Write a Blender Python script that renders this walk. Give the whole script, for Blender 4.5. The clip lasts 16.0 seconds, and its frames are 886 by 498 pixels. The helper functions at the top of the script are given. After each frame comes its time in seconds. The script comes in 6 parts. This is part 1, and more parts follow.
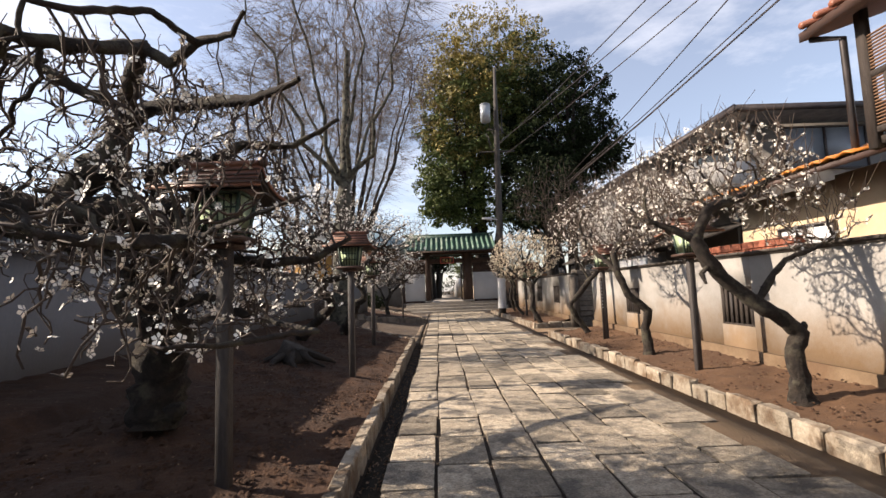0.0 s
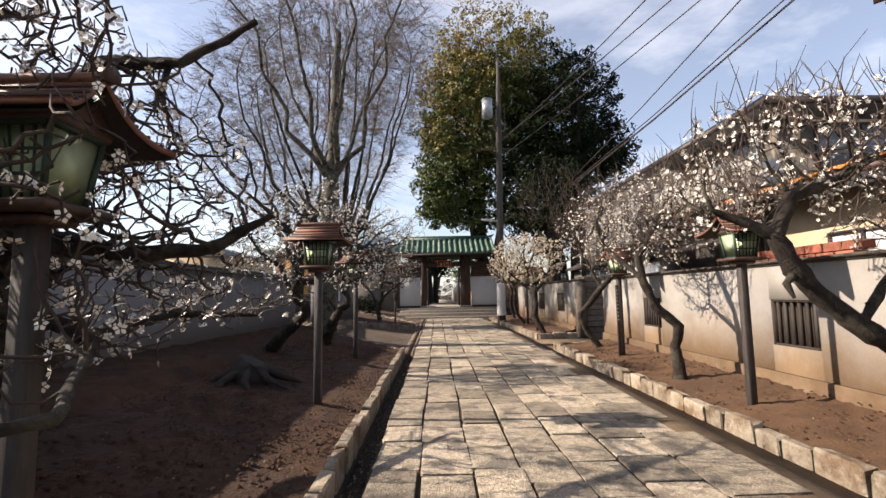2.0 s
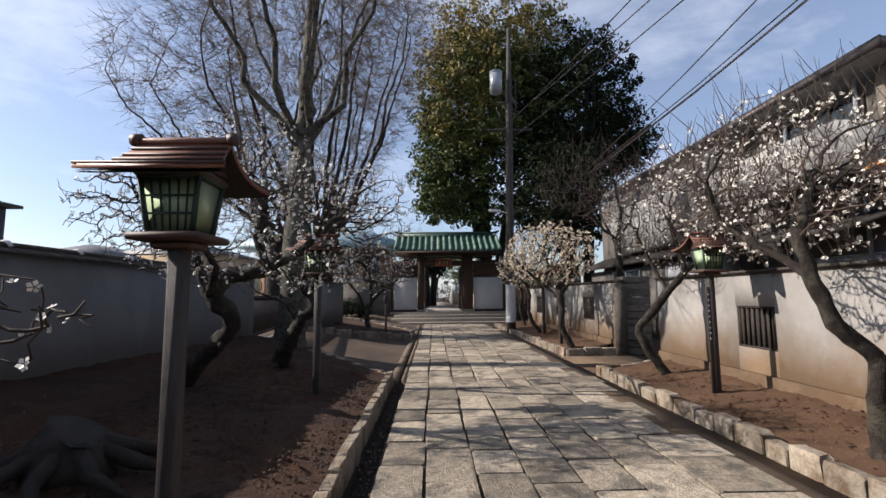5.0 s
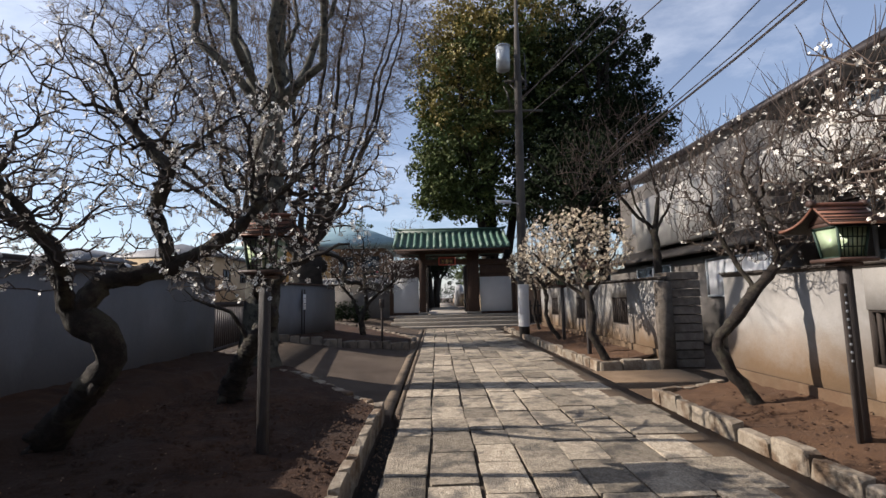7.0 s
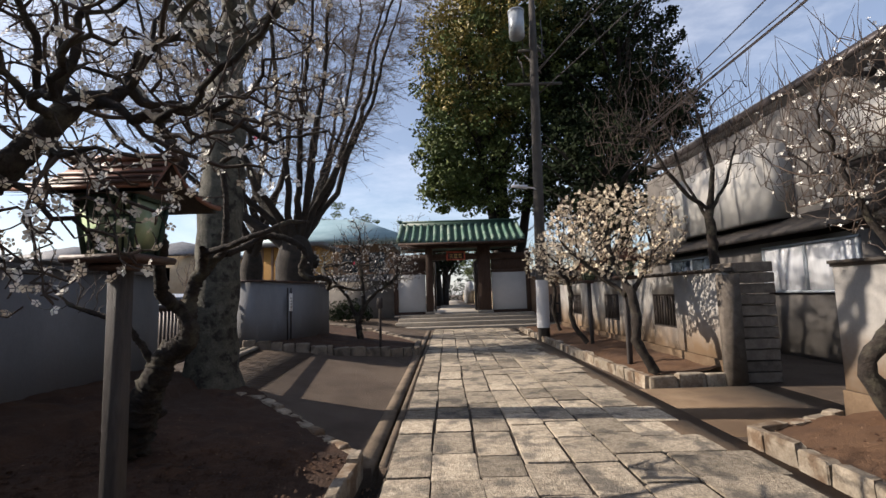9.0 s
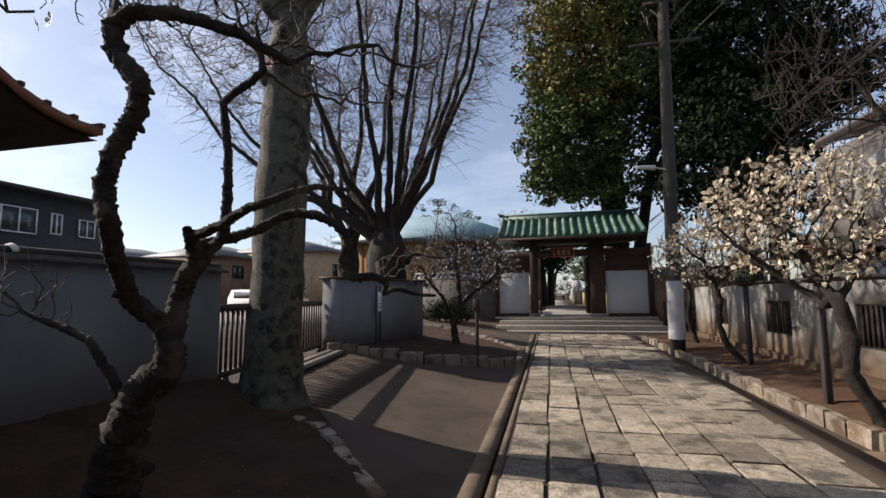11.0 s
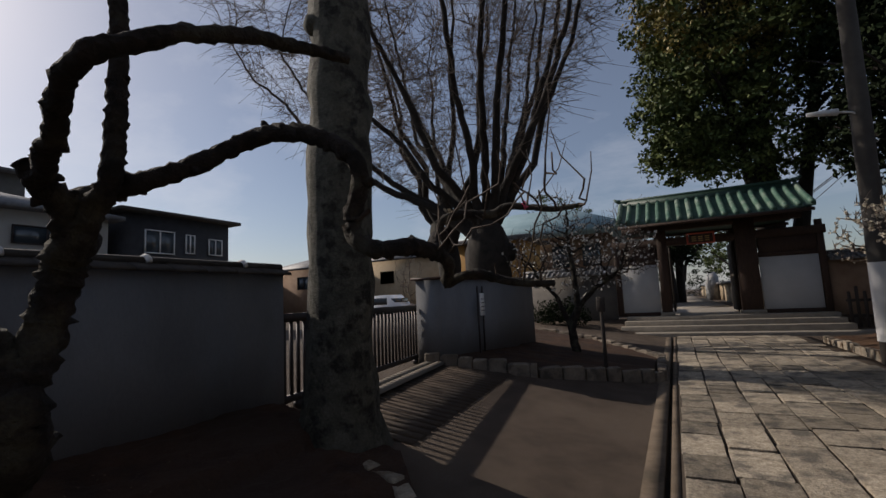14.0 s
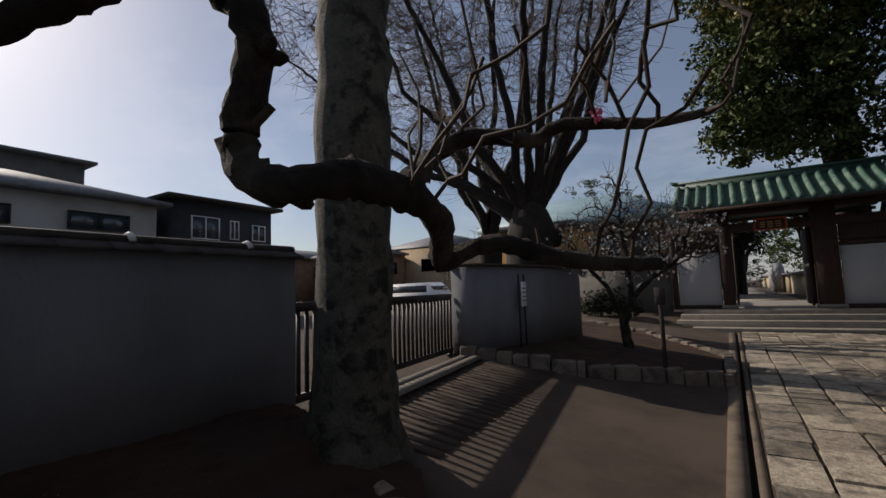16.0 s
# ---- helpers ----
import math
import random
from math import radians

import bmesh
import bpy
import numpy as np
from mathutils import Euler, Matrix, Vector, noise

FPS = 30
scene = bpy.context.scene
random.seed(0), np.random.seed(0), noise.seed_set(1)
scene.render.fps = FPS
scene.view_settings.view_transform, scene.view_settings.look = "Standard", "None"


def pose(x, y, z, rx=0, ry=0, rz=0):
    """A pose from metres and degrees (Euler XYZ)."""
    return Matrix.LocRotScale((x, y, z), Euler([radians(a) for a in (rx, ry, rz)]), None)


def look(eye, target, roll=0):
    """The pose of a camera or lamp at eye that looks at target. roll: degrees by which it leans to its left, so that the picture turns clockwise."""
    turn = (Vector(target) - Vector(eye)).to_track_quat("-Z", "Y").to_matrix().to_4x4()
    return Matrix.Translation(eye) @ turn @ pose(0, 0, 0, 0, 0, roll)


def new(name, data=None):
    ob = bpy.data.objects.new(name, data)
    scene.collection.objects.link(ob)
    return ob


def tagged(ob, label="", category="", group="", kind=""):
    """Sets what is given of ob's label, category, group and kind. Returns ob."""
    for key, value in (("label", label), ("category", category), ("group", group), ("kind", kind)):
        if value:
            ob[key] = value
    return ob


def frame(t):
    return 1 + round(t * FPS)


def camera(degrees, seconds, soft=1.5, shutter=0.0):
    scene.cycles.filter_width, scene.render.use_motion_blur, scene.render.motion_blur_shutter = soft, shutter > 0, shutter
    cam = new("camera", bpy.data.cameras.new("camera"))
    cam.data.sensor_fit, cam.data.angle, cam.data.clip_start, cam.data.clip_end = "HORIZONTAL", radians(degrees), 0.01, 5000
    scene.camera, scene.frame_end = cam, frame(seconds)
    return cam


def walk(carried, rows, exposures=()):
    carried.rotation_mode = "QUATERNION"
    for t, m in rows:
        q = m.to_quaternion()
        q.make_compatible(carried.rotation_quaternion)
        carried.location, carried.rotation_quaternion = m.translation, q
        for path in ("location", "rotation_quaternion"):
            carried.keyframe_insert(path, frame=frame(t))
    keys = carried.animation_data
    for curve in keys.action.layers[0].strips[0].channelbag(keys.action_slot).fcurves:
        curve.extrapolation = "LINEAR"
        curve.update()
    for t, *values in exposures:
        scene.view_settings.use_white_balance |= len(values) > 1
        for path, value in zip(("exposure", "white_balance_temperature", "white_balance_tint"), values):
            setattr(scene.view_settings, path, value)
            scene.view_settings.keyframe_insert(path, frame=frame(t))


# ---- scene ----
cam = camera(88.1, 16.0)
PATH = [
    (0.0, (1.524, -0.960, 1.340), (1.550, 1.032, 1.520), -2.1),
    (0.5, (1.510, -0.757, 1.351), (1.540, 1.234, 1.540), -1.8),
    (1.0, (1.568, -0.466, 1.367), (1.594, 1.523, 1.565), -1.5),
    (1.5, (1.595, -0.099, 1.369), (1.625, 1.891, 1.568), -1.2),
    (2.0, (1.627, 0.295, 1.378), (1.659, 2.285, 1.575), -1.0),
    (2.5, (1.673, 0.695, 1.395), (1.705, 2.685, 1.598), -0.8),
    (3.0, (1.684, 1.140, 1.400), (1.714, 3.130, 1.603), -0.6),
    (3.2, (1.693, 1.318, 1.400), (1.718, 3.306, 1.611), -0.7),
    (5.3, (1.547, 3.520, 1.412), (1.592, 5.509, 1.615), -0.5),
    (5.5, (1.565, 3.718, 1.420), (1.603, 5.708, 1.621), -0.6),
    (6.0, (1.551, 4.225, 1.451), (1.584, 6.215, 1.650), -0.9),
    (6.5, (1.563, 4.685, 1.452), (1.595, 6.675, 1.654), -1.2),
    (7.0, (1.559, 5.130, 1.462), (1.592, 7.119, 1.670), -1.3),
    (7.5, (1.551, 5.594, 1.482), (1.586, 7.583, 1.692), -1.4),
    (8.0, (1.611, 6.071, 1.462), (1.641, 8.060, 1.674), -1.5),
    (8.2, (1.630, 6.250, 1.459), (1.660, 8.239, 1.670), -1.5),
    (10.3, (1.649, 7.950, 1.566), (1.467, 9.935, 1.736), -2.0),
    (10.5, (1.626, 8.110, 1.565), (1.406, 10.091, 1.735), -1.8),
    (11.0, (1.550, 8.456, 1.564), (1.098, 10.394, 1.759), -0.6),
    (11.5, (1.432, 8.710, 1.575), (0.721, 10.556, 1.871), -1.2),
    (12.0, (1.322, 8.915, 1.563), (0.586, 10.747, 1.884), -2.1),
    (12.5, (1.290, 9.159, 1.566), (0.540, 10.988, 1.867), -2.5),
    (13.0, (1.275, 9.385, 1.521), (0.417, 11.172, 1.785), -2.2),
    (13.5, (1.190, 9.615, 1.522), (0.323, 11.401, 1.760), -2.1),
    (14.0, (1.174, 9.846, 1.521), (0.287, 11.626, 1.743), -2.8),
    (14.5, (1.137, 10.063, 1.528), (0.213, 11.824, 1.735), -3.1),
    (15.0, (1.106, 10.227, 1.504), (0.063, 11.922, 1.693), -2.5),
    (15.5, (1.069, 10.388, 1.497), (0.017, 12.079, 1.677), -2.4),
    (16.0, (0.942, 10.482, 1.529), (-0.110, 12.173, 1.706), -2.0),
]
EXPO = [(0, 1.15, 7000, 16), (3, 1.05, 6800, 16), (5.5, 0.6, 6100, 14), (8, 0.72, 6400, 14), (10.5, 0.85, 6500, 14), (11.3, 0.15, 6300, 14), (12.2, -0.4, 6300, 14), (14, -0.45, 6400, 14), (16, -0.35, 6400, 14)]
walk(cam, [(t, look(eye, target, roll)) for t, eye, target, roll in PATH], EXPO)

# light: late-winter sun low over the wall on the west side, clear sky with thin cloud
SUN_EL, SUN_DIR = radians(31.5), Vector((-1, 0.08, 0))
world = bpy.data.worlds.new("sky")
scene.world = world
world.use_nodes = True
wn, wl = world.node_tree.nodes, world.node_tree.links
sky = wn.new("ShaderNodeTexSky")
sky.sky_type, sky.sun_disc, sky.sun_elevation = "NISHITA", False, SUN_EL
sky.sun_rotation = math.atan2(SUN_DIR.x, SUN_DIR.y)
sky.air_density, sky.dust_density, sky.ozone_density = 1.0, 1.0, 2.2
tc, mp, cn, cr, cm = (wn.new("ShaderNode" + k) for k in ("TexCoord", "Mapping", "TexNoise", "ValToRGB", "MixRGB"))
mp.inputs["Scale"].default_value = (1.2, 3.0, 5.0)
mp.inputs["Rotation"].default_value = (0.2, 0.5, 0.4)
cn.inputs["Scale"].default_value, cn.inputs["Detail"].default_value, cn.inputs["Roughness"].default_value = 1.1, 7, 0.62
cr.color_ramp.elements[0].position, cr.color_ramp.elements[1].position = 0.48, 0.95
cr.color_ramp.elements[0].color, cr.color_ramp.elements[1].color = (0.10, 0.10, 0.10, 1), (0.7, 0.7, 0.7, 1)
cm.inputs["Color2"].default_value = (11.0, 11.2, 11.6, 1)
wl.new(tc.outputs["Generated"], mp.inputs["Vector"])
wl.new(mp.outputs["Vector"], cn.inputs["Vector"])
wl.new(cn.outputs["Fac"], cr.inputs["Fac"])
wl.new(cr.outputs["Color"], cm.inputs["Fac"])
wl.new(sky.outputs["Color"], cm.inputs["Color1"])
wl.new(cm.outputs["Color"], wn["Background"].inputs["Color"])
wn["Background"].inputs["Strength"].default_value = 0.090
sun = new("sun", bpy.data.lights.new("sun", "SUN"))
sun.data.energy, sun.data.angle, sun.data.color = 5.0, radians(0.5), (1.0, 0.9, 0.76)
sd = SUN_DIR.normalized() * math.cos(SUN_EL) + Vector((0, 0, math.sin(SUN_EL)))
sun.matrix_world = look(sd * 50, (0, 0, 0))

# ---- materials ----
def surface(name, c1, c2, scale=4.0, rough=0.85, bump=0.3, bscale=45.0, fine=0.25, metal=0.0, c3=None, cscale=0.7, vary=0.0,
            streak=None, stain=None, island=False, spec=0.4):
    """Two-scale mottled surface in world metres; c3: large patches; stain: (colour, height, softness) soiling from the ground up."""
    m = bpy.data.materials.new(name)
    m.use_nodes = True
    n, l = m.node_tree.nodes, m.node_tree.links
    b = n["Principled BSDF"]
    b.inputs["Roughness"].default_value, b.inputs["Metallic"].default_value = rough, metal
    b.inputs["Specular IOR Level"].default_value = spec
    g = n.new("ShaderNodeNewGeometry")
    pos = g.outputs["Position"]
    if streak:
        q = n.new("ShaderNodeMapping")
        q.inputs["Scale"].default_value = streak
        l.new(pos, q.inputs["Vector"])
        pos = q.outputs["Vector"]
    def tex(s, detail=5, r=0.6):
        t = n.new("ShaderNodeTexNoise")
        t.inputs["Scale"].default_value, t.inputs["Detail"].default_value, t.inputs["Roughness"].default_value = s, detail, r
        l.new(pos, t.inputs["Vector"])
        return t.outputs["Fac"]
    def ramp(fac, a, c):
        r = n.new("ShaderNodeMapRange")
        r.inputs["From Min"].default_value, r.inputs["From Max"].default_value = a, c
        l.new(fac, r.inputs["Value"])
        return r.outputs["Result"]
    def mix(fac, a, c, kind="MIX"):
        x = n.new("ShaderNodeMixRGB")
        x.blend_type = kind
        for s, v in ((x.inputs["Fac"], fac), (x.inputs["Color1"], a), (x.inputs["Color2"], c)):
            if isinstance(v, tuple):
                s.default_value = (*v, 1)
            elif isinstance(v, float):
                s.default_value = v
            else:
                l.new(v, s)
        return x.outputs["Color"]
    col = mix(ramp(tex(scale), 0.35, 0.65), c1, c2)
    if c3:
        col = mix(ramp(tex(cscale, 4), 0.5, 0.62), col, c3)
    if stain:
        sep = n.new("ShaderNodeSeparateXYZ")
        l.new(g.outputs["Position"], sep.inputs[0])
        a = n.new("ShaderNodeMath")
        a.operation = "MULTIPLY_ADD"
        l.new(tex(1.6, 6, 0.7), a.inputs[0])
        a.inputs[1].default_value = -0.9
        l.new(sep.outputs["Z"], a.inputs[2])
        r = n.new("ShaderNodeMapRange")
        r.inputs["From Min"].default_value, r.inputs["From Max"].default_value = stain[1] - 0.45 + stain[2], stain[1] - 0.45 - stain[2]
        l.new(a.outputs[0], r.inputs["Value"])
        col = mix(r.outputs["Result"], col, stain[0])
    if fine:
        col = mix(fine, col, mix(ramp(tex(bscale * 1.7, 3), 0.3, 0.7), (0.35, 0.34, 0.33), (1.0, 1.0, 1.0)), "MULTIPLY")
    if vary:
        src = g.outputs["Random Per Island"]
        if not island:
            src = n.new("ShaderNodeObjectInfo").outputs["Random"]
        hv = n.new("ShaderNodeHueSaturation")
        r = n.new("ShaderNodeMapRange")
        r.inputs["To Min"].default_value, r.inputs["To Max"].default_value = 1 - vary, 1 + vary
        l.new(src, r.inputs["Value"])
        l.new(r.outputs["Result"], hv.inputs["Value"])
        l.new(col, hv.inputs["Color"])
        col = hv.outputs["Color"]
    l.new(col, b.inputs["Base Color"])
    if bump:
        bp = n.new("ShaderNodeBump")
        bp.inputs["Strength"].default_value, bp.inputs["Distance"].default_value = bump, 0.02
        l.new(tex(bscale, 6, 0.65), bp.inputs["Height"])
        l.new(bp.outputs["Normal"], b.inputs["Normal"])
    return m


PLASTER = surface("aged_plaster", (0.235, 0.224, 0.207), (0.29, 0.276, 0.257), 2.0, 0.9, 0.25, 30, 0.14, c3=(0.22, 0.208, 0.19), cscale=1.2,
                  stain=((0.17, 0.112, 0.064), 0.76, 0.34))
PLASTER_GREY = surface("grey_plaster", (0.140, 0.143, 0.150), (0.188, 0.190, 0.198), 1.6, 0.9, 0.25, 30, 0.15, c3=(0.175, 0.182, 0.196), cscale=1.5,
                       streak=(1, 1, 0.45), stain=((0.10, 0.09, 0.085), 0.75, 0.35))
PANEL = surface("white_panel", (0.4290, 0.4290, 0.4290), (0.4680, 0.4680, 0.4680), 2, 0.85, 0.1, 30, 0.08)
# Same bed soil twice: west bed darkened for shade, east bed coloured as sunlit.
SOIL = surface("shaded_reddish_soil", (0.032, 0.014, 0.0065), (0.076, 0.035, 0.016), 3.2, 0.98, 1.0, 30, 0.5, c3=(0.045, 0.024, 0.014), cscale=0.8)
SOIL_LIT = surface("sunlit_bare_earth", (0.0756, 0.0369, 0.0171), (0.1215, 0.0648, 0.0324), 3.0, 0.98, 0.8, 40, 0.4, c3=(0.085, 0.045, 0.024), cscale=0.9)
SAND = surface("packed_earth", (0.120, 0.080, 0.048), (0.178, 0.125, 0.079), 2.4, 0.95, 0.7, 60, 0.4, c3=(0.088, 0.058, 0.036), cscale=0.6)
ASPHALT = surface("brown_asphalt", (0.070, 0.048, 0.033), (0.105, 0.075, 0.053), 3, 0.9, 1.0, 70, 0.75, c3=(0.125, 0.092, 0.066), cscale=0.5)
PAVER = surface("paving_stone", (0.30, 0.25, 0.185), (0.50, 0.43, 0.33), 16, 0.85, 1.0, 34, 0.85, c3=(0.165, 0.145, 0.118), cscale=3.1, vary=0.42)
KERB = surface("kerb_stone", (0.23, 0.185, 0.134), (0.36, 0.31, 0.24), 9, 0.85, 1.0, 24, 0.5, c3=(0.15, 0.10, 0.062), cscale=3, vary=0.25)
KERB_DARK = surface("dark_kerb_stone", (0.14, 0.115, 0.09), (0.27, 0.22, 0.17), 6, 0.9, 0.9, 30, 0.35, c3=(0.09, 0.075, 0.06), cscale=3, vary=0.25)
CONCRETE = surface("concrete", (0.1750, 0.1540, 0.1260), (0.2310, 0.2030, 0.1680), 3, 0.9, 0.4, 50, 0.3)
GUTTER = surface("dark_gutter", (0.03, 0.024, 0.018), (0.06, 0.045, 0.03), 9, 0.95, 0.8, 40, 0.4)
STEP = surface("step_granite", (0.2448, 0.2160, 0.1800), (0.3240, 0.2880, 0.2376), 5, 0.8, 0.3, 60, 0.3)
DARKWOOD = surface("dark_wood", (0.028, 0.021, 0.018), (0.048, 0.036, 0.029), 5, 0.75, 0.5, 60, 0.3, streak=(6, 6, 1))
GATEWOOD = surface("weathered_gate_wood", (0.0360, 0.0192, 0.0132), (0.0600, 0.0330, 0.0216), 5, 0.75, 0.4, 60, 0.3, streak=(5, 5, 1))
POSTWOOD = surface("lantern_post_wood", (0.030, 0.025, 0.024), (0.055, 0.047, 0.044), 8, 0.6, 0.4, 60, 0.3, streak=(6, 6, 1))
BARK = surface("plum_bark", (0.012, 0.009, 0.007), (0.034, 0.025, 0.019), 14, 0.95, 1.0, 55, 0.6, c3=(0.068, 0.060, 0.042), cscale=6)
TWIG = surface("plum_twig", (0.060, 0.042, 0.032), (0.105, 0.076, 0.058), 10, 0.8, 0.3, 60, 0.2)
TWIG_DARK = surface("dark_twig", (0.033, 0.023, 0.019), (0.061, 0.044, 0.033), 10, 0.85, 0.3, 60, 0.2)
ZEL = surface("grey_brown_bark", (0.0156, 0.0123, 0.0097), (0.0325, 0.0260, 0.0202), 7, 0.9, 0.7, 40, 0.3)
ZELTWIG = surface("bare_twig", (0.1020, 0.0790, 0.0620), (0.1615, 0.1275, 0.1003), 7, 0.85, 0.2, 40, 0.2)
PLANE = surface("mottled_bark", (0.058, 0.056, 0.042), (0.12, 0.115, 0.09), 7, 0.9, 1.0, 28, 0.55, c3=(0.02, 0.018, 0.014), cscale=6.5)
TILE_G = surface("green_copper_tile", (0.0510, 0.1148, 0.0850), (0.1020, 0.1870, 0.1403), 3, 0.55, 0.3, 40, 0.25, c3=(0.2, 0.26, 0.21), cscale=1.5)
TILE_GD = surface("dark_green_copper", (0.035, 0.075, 0.06), (0.06, 0.11, 0.09), 3, 0.5, 0.2, 40, 0.2)
COPPER = surface("brown_copper_sheet", (0.150, 0.064, 0.041), (0.225, 0.105, 0.068), 5, 0.5, 0.2, 50, 0.2, metal=0.15)
COPPER_D = surface("dark_copper", (0.045, 0.026, 0.02), (0.075, 0.04, 0.03), 5, 0.55, 0.2, 50, 0.2)
LGREEN = surface("verdigris_frame", (0.014, 0.035, 0.026), (0.026, 0.055, 0.04), 7, 0.6, 0.3, 60, 0.25)
LPANE = surface("pale_green_pane", (0.36, 0.47, 0.30), (0.46, 0.56, 0.38), 6, 0.35, 0.1, 30, 0.1)
TILE_O = surface("orange_glazed_tile", (0.33, 0.115, 0.02), (0.44, 0.175, 0.035), 5, 0.35, 0.2, 30, 0.15, vary=0.2, island=True)
TILE_B = surface("brown_roof_tile", (0.17, 0.06, 0.035), (0.27, 0.1, 0.06), 5, 0.5, 0.2, 30, 0.15)
TILE_K = surface("grey_roof_tile", (0.10, 0.10, 0.105), (0.17, 0.17, 0.175), 4, 0.6, 0.3, 30, 0.2)
COPING = surface("dark_coping_tile", (0.035, 0.029, 0.025), (0.070, 0.059, 0.049), 6, 0.7, 0.4, 40, 0.3)
CREAM = surface("cream_render", (0.44, 0.34, 0.22), (0.52, 0.41, 0.28), 2, 0.9, 0.2, 40, 0.1)
GREY_WALL = surface("grey_board_wall", (0.1105, 0.1003, 0.0909), (0.1487, 0.1360, 0.1232), 2, 0.85, 0.2, 40, 0.15)
WHITE_WALL = surface("offwhite_render", (0.36, 0.35, 0.325), (0.44, 0.425, 0.395), 1.2, 0.9, 0.2, 30, 0.15, c3=(0.36, 0.34, 0.31), cscale=0.6)
BLACK_WALL = surface("black_board_wall", (0.03, 0.03, 0.034), (0.045, 0.045, 0.05), 3, 0.7, 0.2, 30, 0.1)
BROWN_WALL = surface("brown_house_wall", (0.20, 0.12, 0.075), (0.26, 0.17, 0.11), 2, 0.9, 0.2, 30, 0.1)
BRICK = surface("grey_block", (0.11, 0.09, 0.072), (0.19, 0.16, 0.13), 9, 0.85, 0.8, 35, 0.35, vary=0.3)
REDSTONE = surface("red_stone_block", (0.24, 0.07, 0.04), (0.33, 0.12, 0.07), 9, 0.85, 0.8, 35, 0.35, vary=0.3)
METAL = surface("painted_metal", (0.30, 0.33, 0.36), (0.38, 0.41, 0.44), 4, 0.45, 0.05, 40, 0.1, metal=0.3)
PLINTH = surface("stained_plinth", (0.105, 0.066, 0.036), (0.16, 0.108, 0.064), 3, 0.92, 0.4, 35, 0.3, c3=(0.11, 0.065, 0.035), cscale=1.6)
EDGING = surface("brown_edging", (0.13, 0.098, 0.068), (0.19, 0.145, 0.105), 4, 0.9, 0.6, 60, 0.35, c3=(0.09, 0.07, 0.05), cscale=2.0)
DARKMETAL = surface("dark_metal", (0.035, 0.03, 0.03), (0.06, 0.05, 0.05), 4, 0.5, 0.1, 40, 0.1, metal=0.4)
POLE = surface("pole_concrete", (0.0465, 0.0409, 0.0360), (0.0682, 0.0608, 0.0533), 3, 0.85, 0.2, 50, 0.2)
BAND = surface("white_band", (0.5270, 0.5185, 0.5100), (0.5780, 0.5695, 0.5610), 3, 0.7, 0.05, 50, 0.06)
GREY_BUSH = surface("grey_bush", (0.25, 0.25, 0.25), (0.36, 0.36, 0.36), 6, 0.7, 0.3, 50, 0.3)
WHITE_PAINT = surface("white_paint", (0.72, 0.72, 0.72), (0.78, 0.78, 0.78), 3, 0.4, 0.02, 50, 0.04)
RED = surface("red_lacquer", (0.33, 0.055, 0.03), (0.42, 0.08, 0.045), 3, 0.5, 0.1, 50, 0.1)
GOLD = surface("gold_paint", (0.55, 0.36, 0.1), (0.6, 0.42, 0.14), 3, 0.45, 0.05, 50, 0.1)
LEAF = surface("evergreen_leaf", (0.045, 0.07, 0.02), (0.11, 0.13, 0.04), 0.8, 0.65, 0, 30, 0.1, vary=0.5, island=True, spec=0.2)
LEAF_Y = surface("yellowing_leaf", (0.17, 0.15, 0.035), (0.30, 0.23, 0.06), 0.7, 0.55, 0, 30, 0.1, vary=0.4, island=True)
# Near-black leaf: the shade of the backlit crown is put into its colour.
LEAF_D = surface("shaded_dark_leaf", (0.008, 0.014, 0.006), (0.017, 0.026, 0.010), 0.8, 0.85, 0, 30, 0.1, vary=0.5, island=True, spec=0.12)
PETAL = surface("white_petal", (0.74, 0.70, 0.62), (0.80, 0.77, 0.70), 20, 0.6, 0, 30, 0.03, vary=0.12, island=True)
PETAL_Y = surface("cream_petal", (0.62, 0.52, 0.38), (0.74, 0.65, 0.50), 9, 0.6, 0, 30, 0.03, vary=0.2, island=True)
PETAL_P = surface("pink_petal", (0.62, 0.06, 0.14), (0.75, 0.12, 0.22), 9, 0.6, 0, 30, 0.03, vary=0.2, island=True)
CURTAIN = surface("white_curtain", (0.55, 0.56, 0.58), (0.64, 0.65, 0.67), 2, 0.9, 0.05, 20, 0.05, streak=(12, 12, 1))


def glass(name, tint):
    m = bpy.data.materials.new(name)
    m.use_nodes = True
    b = m.node_tree.nodes["Principled BSDF"]
    b.inputs["Base Color"].default_value, b.inputs["Roughness"].default_value = (*tint, 1), 0.06
    b.inputs["Specular IOR Level"].default_value = 0.8
    return m


PANE = glass("window_glass", (0.05, 0.065, 0.08))
PAINT_CAR = glass("car_paint", (0.75, 0.76, 0.78))

